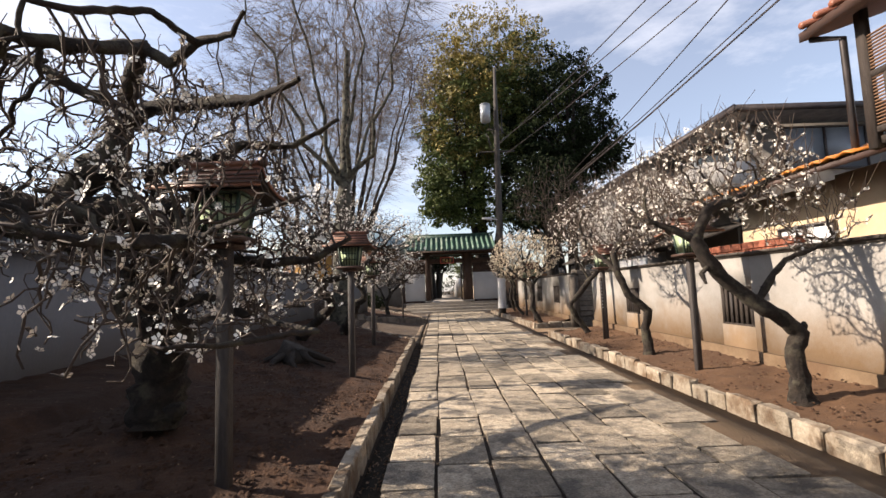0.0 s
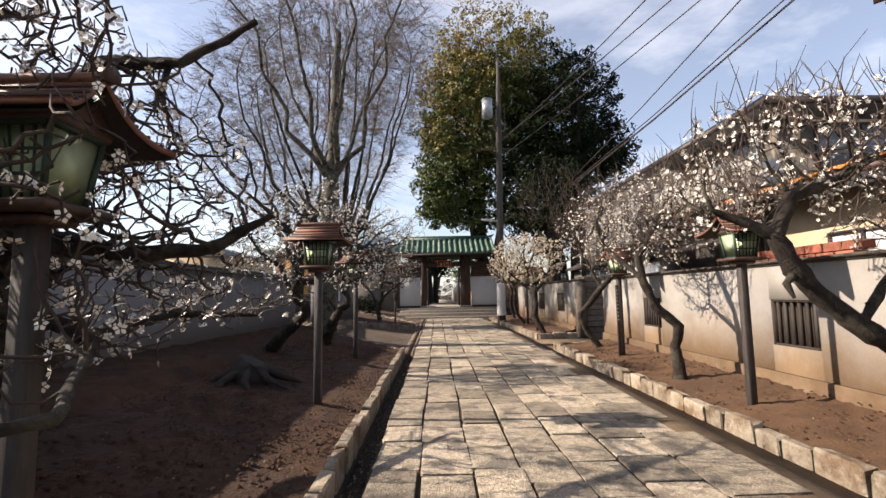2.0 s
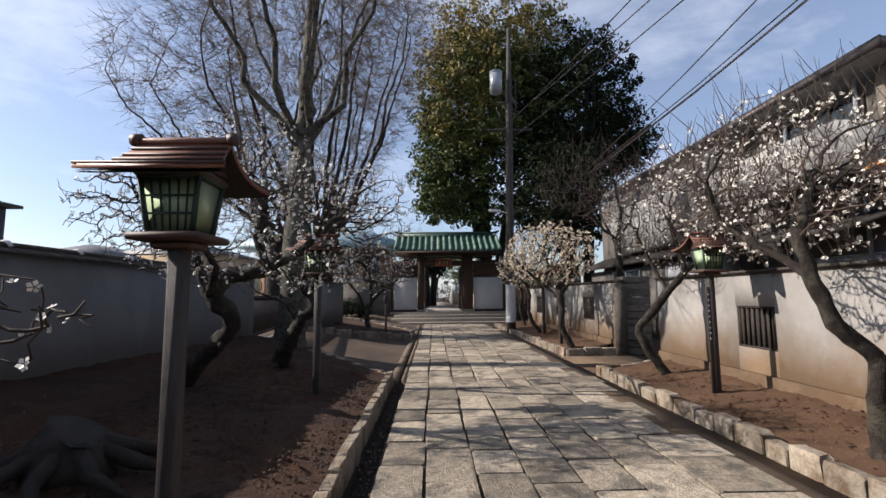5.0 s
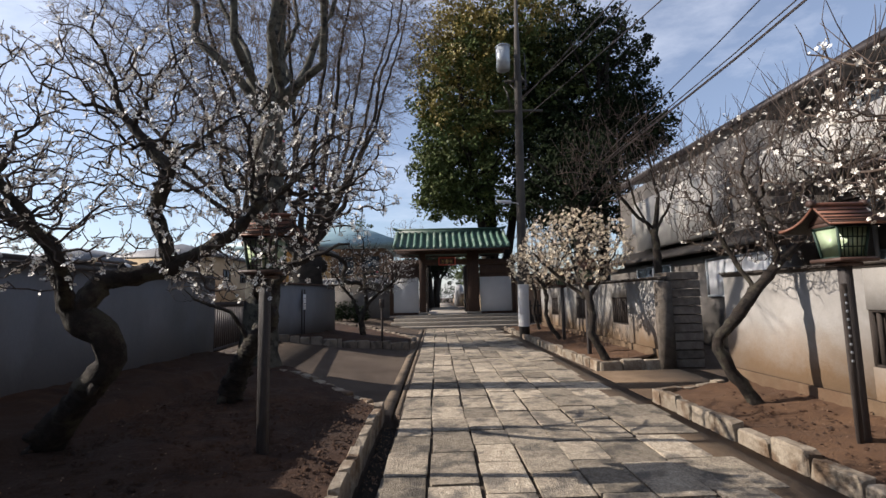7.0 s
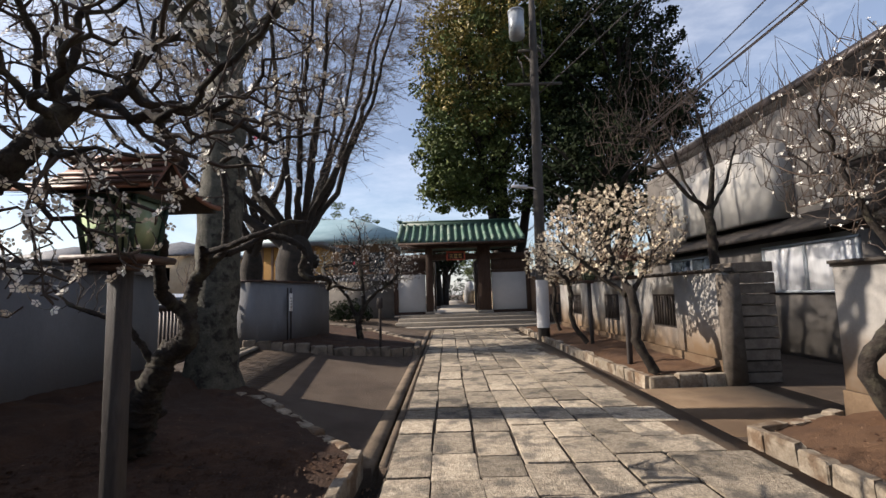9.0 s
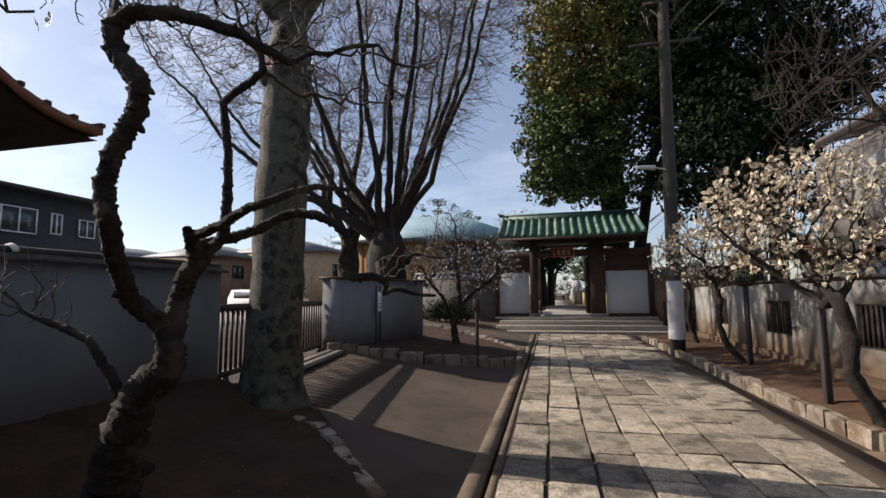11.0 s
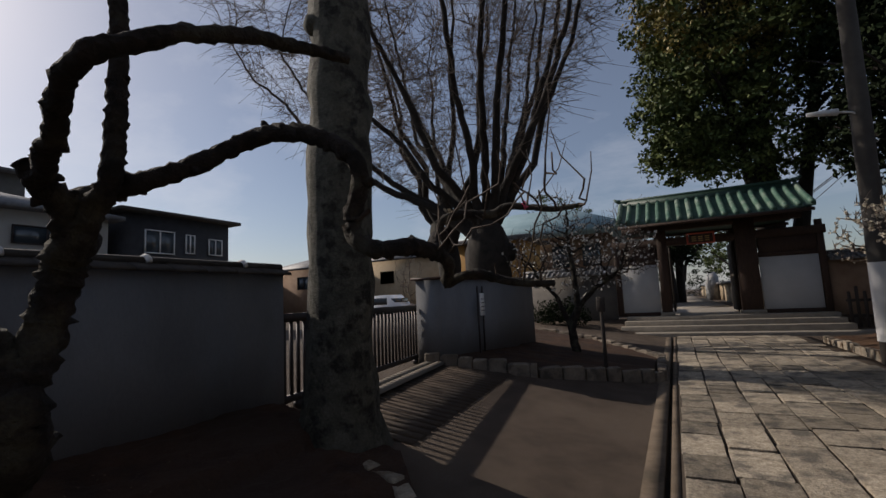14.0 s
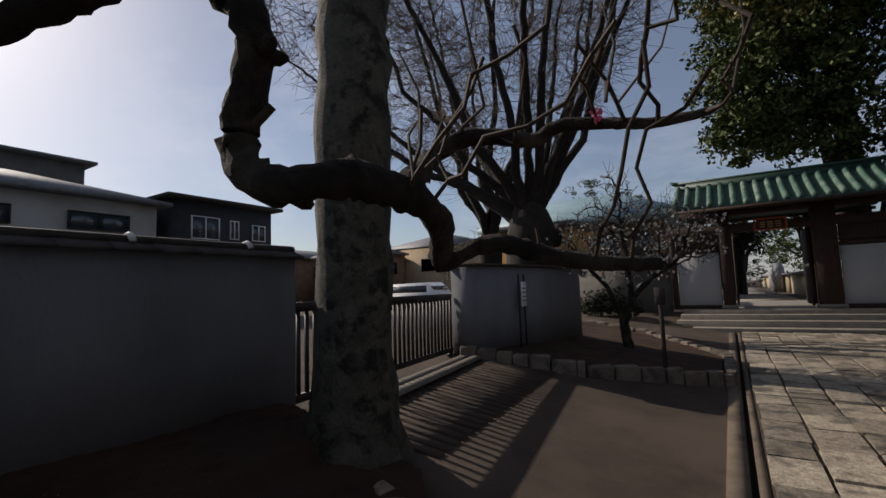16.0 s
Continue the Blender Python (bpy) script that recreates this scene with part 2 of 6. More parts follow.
# ---- geometry helpers ----
class Geo:
    """Collects vertices and faces for one mesh."""
    def __init__(self):
        self.v, self.f, self.n = [], [], 0

    def add(self, v, faces):
        v = np.asarray(v, float).reshape(-1, 3)
        self.f.extend([tuple(i + self.n for i in q) for q in faces])
        self.v.append(v)
        self.n += len(v)

    def addn(self, v, f):
        """Vertices (n, 3) and an index array (m, k)."""
        self.v.append(v)
        self.f.extend(map(tuple, (f + self.n).tolist()))
        self.n += len(v)

    def box(self, lo, hi, rz=0.0, at=None, taper=0.0):
        lo, hi = np.array(lo, float), np.array(hi, float)
        c = (lo + hi) / 2
        v = np.array([[x, y, z] for z in (lo[2], hi[2]) for y in (lo[1], hi[1]) for x in (lo[0], hi[0])])
        if taper:
            v[4:, :2] = c[:2] + (v[4:, :2] - c[:2]) * (1 - taper)
        if rz:
            o = np.array(at if at is not None else c[:2])
            ca, sa = math.cos(rz), math.sin(rz)
            d = v[:, :2] - o
            v[:, 0], v[:, 1] = o[0] + d[:, 0] * ca - d[:, 1] * sa, o[1] + d[:, 0] * sa + d[:, 1] * ca
        self.add(v, [(0, 2, 3, 1), (4, 5, 7, 6), (0, 1, 5, 4), (2, 6, 7, 3), (0, 4, 6, 2), (1, 3, 7, 5)])

    def tube(self, pts, rad, sides=8, caps=True, rough=0.0, rng=None):
        p = np.asarray(pts, float)
        r = np.broadcast_to(np.asarray(rad, float), (len(p),))
        t = np.gradient(p, axis=0)
        t /= np.maximum(np.linalg.norm(t, axis=1), 1e-9)[:, None]
        mean = np.abs((p[-1] - p[0]))
        ref = np.zeros(3)
        ref[int(np.argmin(mean))] = 1
        a = np.cross(t, ref)
        a /= np.maximum(np.linalg.norm(a, axis=1), 1e-9)[:, None]
        b = np.cross(t, a)
        ang = np.arange(sides) * 2 * math.pi / sides
        rr = np.repeat(r[:, None], sides, 1)
        if rough and rng is not None:
            rr = rr * (1 + rough * rng.standard_normal(rr.shape))
        v = p[:, None, :] + rr[:, :, None] * (a[:, None, :] * np.cos(ang)[None, :, None] + b[:, None, :] * np.sin(ang)[None, :, None])
        k = len(p)
        i = np.arange(k - 1)[:, None] * sides
        j = np.arange(sides)[None, :]
        j2 = (j + 1) % sides
        f = np.stack([i + j, i + j2, i + sides + j2, i + sides + j], -1).reshape(-1, 4)
        n0 = self.n
        self.addn(v.reshape(-1, 3), f)
        if caps:
            self.f.append(tuple(range(n0 + sides - 1, n0 - 1, -1)))
            self.f.append(tuple(range(n0 + (k - 1) * sides, n0 + k * sides)))

    def obj(self, name, mat, parent=None, label="", kind="", smooth=False, category=""):
        me = bpy.data.meshes.new(name)
        v = np.concatenate(self.v) if self.v else np.zeros((0, 3))
        tot = np.array([len(q) for q in self.f], np.int32)
        idx = np.fromiter((i for q in self.f for i in q), np.int32, int(tot.sum()))
        me.vertices.add(len(v))
        me.vertices.foreach_set("co", v.astype(np.float32).ravel())
        me.loops.add(len(idx))
        me.loops.foreach_set("vertex_index", idx)
        me.polygons.add(len(tot))
        me.polygons.foreach_set("loop_start", np.concatenate([[0], np.cumsum(tot)[:-1]]).astype(np.int32))
        me.polygons.foreach_set("loop_total", tot)
        if smooth:
            me.polygons.foreach_set("use_smooth", np.ones(len(tot), bool))
        me.update(calc_edges=True)
        me.materials.append(mat)
        ob = new(name, me)
        ob.parent = parent
        return tagged(ob, label, category, "", kind)


def thing(name, label, category, group="", at=(0, 0, 0), kind=""):
    e = new(name)
    e.empty_display_size = 0.2
    e.location = at
    bpy.context.view_layer.update()
    return tagged(e, label, category, group, kind)


def part(name, geo, mat, parent, label="", kind="", smooth=False):
    """One mesh under a thing; the geometry is given in the thing's own metres."""
    return geo.obj(name, mat, parent, label, kind, smooth)


def boxpart(name, lo, hi, mat, parent, label="", bevel=0.01):
    g = Geo()
    g.box(lo, hi)
    ob = g.obj(name, mat, parent, label)
    if bevel:
        m = ob.modifiers.new("edge", "BEVEL")
        m.width, m.segments, m.limit_method = bevel, 1, "ANGLE"
    return ob


def chip(rng, c=0.06, rough=0.03):
    """A unit stone with chamfered, slightly uneven edges."""
    v, key = [], {}
    for a in (-1, 1):
        for b in (-1, 1):
            for d in (-1, 1):
                for k in range(3):
                    q = [a * 0.5, b * 0.5, d * 0.5]
                    for j in range(3):
                        if j != k:
                            q[j] *= 1 - 2 * c
                    key[a, b, d, k] = len(v)
                    v.append([x + rng.uniform(-rough, rough) * (0.4 if j == k else 1) for j, x in enumerate(q)])
    f = []
    s = (-1, 1)
    for k in range(3):
        i, j = [m for m in range(3) if m != k]
        for e in s:
            q = []
            for u, w in ((-1, -1), (1, -1), (1, 1), (-1, 1)):
                t = [0, 0, 0]
                t[k], t[i], t[j] = e, u, w
                q.append(key[(*t, k)])
            f.append(q)
        for u in s:
            for w in s:
                q = []
                for e, kk in ((-1, i), (1, i), (1, j), (-1, j)):
                    t = [0, 0, 0]
                    t[k], t[i], t[j] = e, u, w
                    q.append(key[(*t, kk)])
                f.append(q)
    for a in s:
        for b in s:
            for d in s:
                f.append([key[a, b, d, k] for k in range(3)])
    v = np.array(v)
    out = []
    for q in f:
        p = v[q]
        nrm = np.cross(p[1] - p[0], p[2] - p[0])
        out.append(tuple(q if nrm @ p.mean(0) > 0 else q[::-1]))
    return v, out


def stone_meshes(prefix, mat, seed, count=6, c=0.06, rough=0.03):
    rng = np.random.default_rng(seed)
    res = []
    for _ in range(count):
        v, f = chip(rng, c, rough)
        me = bpy.data.meshes.new(prefix)
        me.from_pydata(v.tolist(), [], f)
        me.materials.append(mat)
        res.append(me)
    return res


def piece(name, me, parent, loc, size, rz=0.0, rx=0.0, ry=0.0):
    ob = new(name, me)
    ob.parent = parent
    ob.location, ob.scale, ob.rotation_euler = loc, size, (rx, ry, rz)
    return ob


def rise(x, y):
    """Height of the open ground: level on the path, climbing gently west of it."""
    return np.clip((0.75 - np.asarray(x, float)) * 0.135, 0, 0.46)

# ---- the large structure ----
def build_ground():
    xs = np.unique(np.concatenate([[-400, -200, -100, -60, -40, -25, -15], np.arange(-10, 0.75, 0.5), [0.78, 0.84, 0.86, 0.94, 0.96, 1.0, 1.02, 1.07, 1.1],
                                   np.arange(1.5, 7, 0.5), [10, 15, 25, 40, 60, 100, 200, 400]]))
    ys = np.unique(np.concatenate([[-400, -200, -60, -20, -10], np.arange(-6, 27.2, 0.4), [11.02, 11.06, 28, 30, 34, 40, 50, 70, 110, 200, 400]]))
    X, Y = np.meshgrid(xs, ys)
    Z = rise(X, Y)
    Z = Z + np.where((X > 0.85) & (X < 1.08) & (Y < 11.04), -0.16, 0) + np.where((X > 0.95) & (X < 1.01) & (Y > 11.04) & (Y < 26), -0.12, 0)
    Z = np.where(Y > 27, np.maximum(Z, 0.5), Z)
    k = len(xs)
    i = (np.arange(len(ys) - 1)[:, None] * k + np.arange(k - 1)[None, :]).reshape(-1)
    g = Geo()
    g.addn(np.stack([X, Y, Z], -1).reshape(-1, 3), np.stack([i, i + 1, i + k + 1, i + k], -1))
    ob = g.obj("ground", ASPHALT, None, "brown-grey worn asphalt and packed earth", "structure")
    tagged(ob, category="ground")


build_ground()


def bed(name, outline_x, y0, y1, z_of, label, step=0.09, mat=None):
    """A raised soil bed between two x edges, with clods."""
    ys = np.arange(y0, y1 + step, step)
    n = max(int((outline_x(y0)[1] - outline_x(y0)[0]) / step), 8)
    rows = []
    for y in ys:
        a, b = outline_x(y)
        x = np.linspace(a, b, n)
        rows.append(np.stack([x, np.full(n, y), [z_of(q, y) for q in x]], -1))
    V = np.array(rows)
    rng = np.random.default_rng(int(y0 * 7) + 50)
    nz = rng.standard_normal(V.shape[:2]) * 0.009
    big = np.array([[noise.noise(Vector((p[0] * 1.3, p[1] * 1.3, 3))) * 0.04 + noise.noise(Vector((p[0] * 6, p[1] * 6, 9))) * 0.015 for p in r] for r in V])
    V[:, :, 2] += nz + big
    i = (np.arange(len(ys) - 1)[:, None] * n + np.arange(n - 1)[None, :]).reshape(-1)
    g = Geo()
    g.addn(V.reshape(-1, 3), np.stack([i, i + 1, i + n + 1, i + n], -1))
    return tagged(g.obj(name, mat or SOIL, None, label, "stuff", True), category="soil")


def left_end(y):
    """East edge of the west bed, with its slanted north end."""
    return 0.82 if y < 11.0 else 0.82 - (y - 11.0) * 0.83


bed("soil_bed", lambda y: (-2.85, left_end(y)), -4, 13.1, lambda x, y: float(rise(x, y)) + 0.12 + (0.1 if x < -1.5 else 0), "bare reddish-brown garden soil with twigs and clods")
bed("soil_bed", lambda y: (4.5, 5.9), -4, 11.55, lambda x, y: 0.12 + 0.12 * max(0, (x - 4.5) / 1.35) ** 1.6, "bare reddish-brown garden soil beside the plastered wall", mat=SOIL_LIT)
bed("soil_bed", lambda y: (4.6, 5.9), 14.05, 24.5, lambda x, y: 0.13 + 0.12 * max(0, (x - 4.5) / 1.35), "bare reddish-brown garden soil under clipped plum trees", mat=SOIL_LIT)
bed("soil_bed", lambda y: (-2.9, min(0.72, -2.4 + (y - 16.9) * 2.4) if y < 18.3 else 0.72 - max(0, y - 20.5) * 0.9), 17.0, 22.6, lambda x, y: float(rise(x, y)) + 0.13, "dark soil bed beside the driveway")
for k, (x0, x1, y0, y1) in enumerate([(3.6, 4.42, -4, 26), (4.42, 6.4, 11.62, 13.85)]):
    g = Geo()
    g.box((x0, y0, -0.05), (x1, y1, 0.018 - 0.004 * k))
    tagged(g.obj("earth_strip", SAND, None, "strip of packed sandy earth beside the paving", "structure"), category="ground")
for x0, x1 in ((0.80, 0.955), (1.005, 1.075)):
    g = Geo()
    g.box((x0, 11.08, -0.1), (x1, 26.2, 0.012))
    tagged(g.obj("gutter_edge", EDGING, None, "weathered concrete edging of the narrow gutter", "structure"), category="gutter")
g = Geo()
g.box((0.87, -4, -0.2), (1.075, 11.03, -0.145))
tagged(g.obj("gutter_bed", GUTTER, None, "dark sunken gutter with fallen leaves", "structure"), category="gutter")


def plaster_wall(name, x0, x1, y0, y1, z0, z1, mat, holes=(), label=""):
    """A wall along y with window openings (y0, y1, z0, z1) cut through."""
    g = Geo()
    cuts = sorted(holes)
    y = y0
    for a, b, c, d in cuts:
        g.box((x0, y, z0), (x1, a, z1))
        g.box((x0, a, z0), (x1, b, c))
        g.box((x0, a, d), (x1, b, z1))
        y = b
    g.box((x0, y, z0), (x1, y1, z1))
    return tagged(g.obj(name, mat, None, label, "structure"), category="wall")


HOLES_1 = [(5.35, 6.08, 0.68, 1.24), (8.93, 9.68, 0.68, 1.24), (1.6, 2.35, 0.68, 1.24)]
HOLES_2 = [(15.45, 16.38, 0.74, 1.36), (18.22, 19.26, 0.72, 1.36), (21.35, 22.3, 0.72, 1.34)]
plaster_wall("wall_east", 5.85, 6.0, -5, 11.93, -0.1, 1.66, PLASTER, HOLES_1, "aged off-white plaster garden wall stained brown at the foot")
plaster_wall("wall_east_far", 5.85, 6.0, 14.0, 24.0, -0.1, 1.70, PLASTER, HOLES_2, "aged off-white plaster wall with barred openings")


def coping(name, x, w, y0, y1, z, label, step=0.3):
    """Flat dark coping of short tiles."""
    g = Geo()
    rng = np.random.default_rng(int(y1 * 10))
    y = y0
    while y < y1 - 0.01:
        e = min(y + step, y1)
        dz = rng.uniform(-0.004, 0.004)
        g.box((x - w / 2, y + 0.003, z + dz), (x + w / 2, e - 0.003, z + 0.035 + dz))
        y = e
    g.box((x - w / 2 + 0.03, y0, z - 0.03), (x + w / 2 - 0.03, y1, z + 0.01))
    return tagged(g.obj(name, COPING, None, label, "structure"), category="wall")


coping("coping_east", 5.925, 0.24, -5, 11.95, 1.69, "dark tile coping on the plaster wall")
coping("coping_east_far", 5.925, 0.24, 13.97, 24.0, 1.73, "dark tile coping on the plaster wall")


def barred_opening(y0, y1, z0, z1):
    t = thing("barred_opening", "dark wooden barred opening in the plaster wall", "window", "openings of the plaster wall", (5.9, (y0 + y1) / 2, z0))
    w, h = y1 - y0, z1 - z0
    g = Geo()
    for a in (-w / 2, w / 2 - 0.03):
        g.box((-0.035, a, 0), (0.06, a + 0.03, h))
    g.box((-0.035, -w / 2 + 0.03, 0), (0.06, w / 2 - 0.03, 0.025))
    g.box((-0.035, -w / 2 + 0.03, h - 0.025), (0.06, w / 2 - 0.03, h))
    part("frame", g, DARKWOOD, t)
    k = max(int(w / 0.105), 4)
    for i in range(k):
        c = -w / 2 + 0.03 + (i + 0.5) * (w - 0.06) / k
        g = Geo()
        g.box((-0.02, c - 0.017, 0.025), (0.02, c + 0.017, h - 0.025), rz=radians(12), at=(0, c))
        part("bar", g, DARKWOOD if i % 4 else POSTWOOD, t)
    g = Geo()
    g.box((0.064, -w / 2 + 0.002, 0.002), (0.09, w / 2 - 0.002, h - 0.002))
    part("back_board", g, DARKWOOD, t)


for a in HOLES_1 + HOLES_2:
    barred_opening(*a)

for k, (y0, y1) in enumerate(((-5, 11.9), (14.04, 23.9))):
    g = Geo()
    g.box((5.79, y0, -0.1), (5.849, y1, 0.36))
    tagged(g.obj("wall_plinth", PLINTH, None, "low earth-stained plinth at the foot of the plaster wall", "structure"), category="wall")
# the dark edge post and block pier at the side entrance
g = Geo()
g.box((5.78, 13.86, 0.0), (6.06, 13.995, 1.66))
tagged(g.obj("wall_end_trim", BRICK, None, "grey cement end of the plaster wall", "structure"), category="wall")
t = thing("block_pier", "pier of grey-brown stone blocks with dark joints", "pier", at=(6.4, 14.32, 0))
meshes = stone_meshes("stone_block", BRICK, 21, 4, 0.05, 0.02)
rng = random.Random(4)
for k in range(11):
    piece("stone_block", meshes[k % 4], t, (rng.uniform(-0.01, 0.01), 0, 0.09 + k * 0.168), (0.62, 0.6, 0.155), rng.uniform(-0.02, 0.02))
t = thing("wooden_side_gate", "dark closed wooden side gate between wall and pier", "gate", at=(6.38, 14.78, 0))
for k in range(4):
    boxpart("board", (-0.36 + k * 0.14, -0.03, 0.05), (-0.23 + k * 0.14, 0.03, 1.5), DARKWOOD, t)
boxpart("rail", (-0.4, -0.05, 1.1), (0.2, -0.032, 1.2), DARKWOOD, t)
# Solid black block added to stand for the shade in the open gap.
g = Geo()
g.box((6.3, 11.4, 0), (8.4, 11.9, 1.3))
tagged(g.obj("service_block", BLACK_WALL, None, "black block added for the shaded opening beside the neighbouring building", "structure"), category="wall")

# west wall, drawn from (-2.95, -5) to (-2.3, 13.2)
WX = lambda y: -2.78 + 0.026 * (y + 5)
g = Geo()
v = []
for y, in ((-5,), (13.22,)):
    for dx, z in ((0, 0), (0, 1.86), (-0.16, 1.86), (-0.16, 0)):
        v.append((WX(y) + dx, y, z))
g.add(v, [(0, 4, 5, 1), (1, 5, 6, 2), (2, 6, 7, 3), (0, 1, 2, 3), (7, 6, 5, 4), (3, 7, 4, 0)])
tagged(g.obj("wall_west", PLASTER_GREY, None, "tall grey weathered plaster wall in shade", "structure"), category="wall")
t = thing("wall_coping_tiles", "dark tile coping with pale mortar dabs on the grey wall", "wall", at=(0, 0, -0.06))
g = Geo()
y = -5.0
while y < 13.2:
    e = min(y + 0.28, 13.26)
    for s in (-1, 1):
        x = WX(y) - 0.08
        g.add([(x, y, 1.985), (x, e - 0.006, 1.985), (x + s * 0.16, e - 0.006, 1.925), (x + s * 0.16, y, 1.925), (x, y, 1.96), (x, e - 0.006, 1.96), (x + s * 0.16, e - 0.006, 1.90), (x + s * 0.16, y, 1.90)],
              [(0, 1, 2, 3), (7, 6, 5, 4), (0, 3, 7, 4), (1, 5, 6, 2), (3, 2, 6, 7)])
    y = e
part("tile_covering", g, COPING, t)
g = Geo()
g.tube([(WX(-5) - 0.08, -5, 1.99), (WX(13.26) - 0.08, 13.26, 1.99)], 0.035, 8)
part("ridge_roll", g, COPING, t)
y = -4.4
while y < 13:
    g = Geo()
    a = np.linspace(0, math.pi, 7)
    g.tube([(WX(y) - 0.08 + 0.062 * math.cos(q), y, 1.975 + 0.05 * math.sin(q)) for q in a], 0.022, 6)
    part("mortar_dab", g, BAND, t)
    y += 0.86

# short stub wall north of the driveway gate, from (-2.86, 16.8), turning along the bed
def wall_poly(name, pts, th, z0, z1, mat, label):
    g = Geo()
    for (ax, ay), (bx, by) in zip(pts, pts[1:]):
        d = Vector((bx - ax, by - ay)).normalized()
        nx, ny = -d.y * th, d.x * th
        g.add([(ax, ay, z0), (bx, by, z0), (bx + nx, by + ny, z0), (ax + nx, ay + ny, z0), (ax, ay, z1), (bx, by, z1), (bx + nx, by + ny, z1), (ax + nx, ay + ny, z1)],
              [(0, 1, 5, 4), (1, 2, 6, 5), (2, 3, 7, 6), (3, 0, 4, 7), (4, 5, 6, 7), (3, 2, 1, 0)])
    return tagged(g.obj(name, mat, None, label, "structure"), category="wall")


STUB = [(-2.86, 16.8), (-2.44, 16.9), (-1.75, 20.2)]
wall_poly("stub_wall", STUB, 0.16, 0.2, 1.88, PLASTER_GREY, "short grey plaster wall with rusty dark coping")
wall_poly("stub_wall_cap", [(-2.92, 16.73), (-2.38, 16.86), (-1.69, 20.24)], 0.26, 1.885, 1.925, COPPER_D, "thin rusty coping on the short wall")
t = thing("notice_board", "small white notice on two dark posts by the grey wall", "notice", at=(-2.12, 17.9, 0))
for y in (-0.1, 0.14):
    g = Geo()
    g.tube([(0, y, 0.3), (0, y, 1.75)], 0.018, 6)
    part("post", g, DARKMETAL, t)
boxpart("sign_sheet", (0.03, -0.09, 1.2), (0.045, 0.13, 1.62), WHITE_PAINT, t, "white printed sheet")
for k in range(4):
    boxpart("text_bar", (0.0465, -0.06, 1.5 - k * 0.07), (0.049, 0.1, 1.515 - k * 0.07), DARKMETAL, t, bevel=0)

# sliding driveway gate
t = thing("sliding_gate", "closed dark metal sliding gate with vertical bars", "gate", at=(-2.5, 13.25, 0.44))
gv = Vector((-2.98, 17.3, 0)) - Vector((-2.5, 13.25, 0))
gl = gv.length
gx, gy = gv.x / gl, gv.y / gl
def along(s, off=0.0):
    return (gx * s - gy * off, gy * s + gx * off)
def bar_box(s0, s1, z0, z1, w, mat, name):
    g = Geo()
    a, b, c, d = along(s0, -w), along(s1, -w), along(s1, w), along(s0, w)
    g.add([(*a, z0), (*b, z0), (*c, z0), (*d, z0), (*a, z1), (*b, z1), (*c, z1), (*d, z1)], [(0, 1, 5, 4), (1, 2, 6, 5), (2, 3, 7, 6), (3, 0, 4, 7), (4, 5, 6, 7), (3, 2, 1, 0)])
    part(name, g, mat, t)
bar_box(0, gl, 0.93, 1.02, 0.03, DARKMETAL, "top_rail")
bar_box(0, gl, 0.10, 0.17, 0.03, DARKMETAL, "bottom_rail")
s = 0.05
while s < gl:
    bar_box(s, s + 0.035, 0.17, 0.93, 0.014, DARKMETAL, "bar")
    s += 0.115
for s in (0.4, gl - 0.5):
    g = Geo()
    c = along(s)
    g.tube([(c[0] - 0.03, c[1], 0.055), (c[0] + 0.03, c[1], 0.055)], 0.05, 12)
    part("wheel", g, DARKMETAL, t)
g = Geo()
a, b = (-2.42, 13.3), (-2.9, 17.3)
for off in (0.14, 0.34):
    g.add([(a[0] + off, a[1], 0.43), (b[0] + off, b[1], 0.47), (b[0] + off + 0.12, b[1], 0.46), (a[0] + off + 0.12, a[1], 0.42),
           (a[0] + off, a[1], 0.475), (b[0] + off, b[1], 0.515), (b[0] + off + 0.12, b[1], 0.505), (a[0] + off + 0.12, a[1], 0.465)],
          [(0, 1, 5, 4), (1, 2, 6, 5), (2, 3, 7, 6), (3, 0, 4, 7), (4, 5, 6, 7)])
tagged(g.obj("gate_track", CONCRETE, None, "pale concrete sill and track of the driveway gate", "structure"), category="gate")
g = Geo()
for k in range(26):
    y0 = 13.5 + k * 0.145
    for m in range(1):
        x0, x1 = -2.1 - k * 0.016, -1.05 - k * 0.01
        g.add([(x0, y0, float(rise(x0, 0)) + 0.004), (x1, y0, float(rise(x1, 0)) + 0.004), (x1, y0 + 0.11, float(rise(x1, 0)) + 0.004), (x0, y0 + 0.11, float(rise(x0, 0)) + 0.004),
               (x0, y0, float(rise(x0, 0)) + 0.02), (x1, y0, float(rise(x1, 0)) + 0.02), (x1, y0 + 0.11, float(rise(x1, 0)) + 0.02), (x0, y0 + 0.11, float(rise(x0, 0)) + 0.02)],
              [(0, 1, 5, 4), (1, 2, 6, 5), (2, 3, 7, 6), (3, 0, 4, 7), (4, 5, 6, 7)])
tagged(g.obj("ribbed_drive", ASPHALT, None, "ribbed concrete apron inside the driveway gate", "structure"), category="driveway")

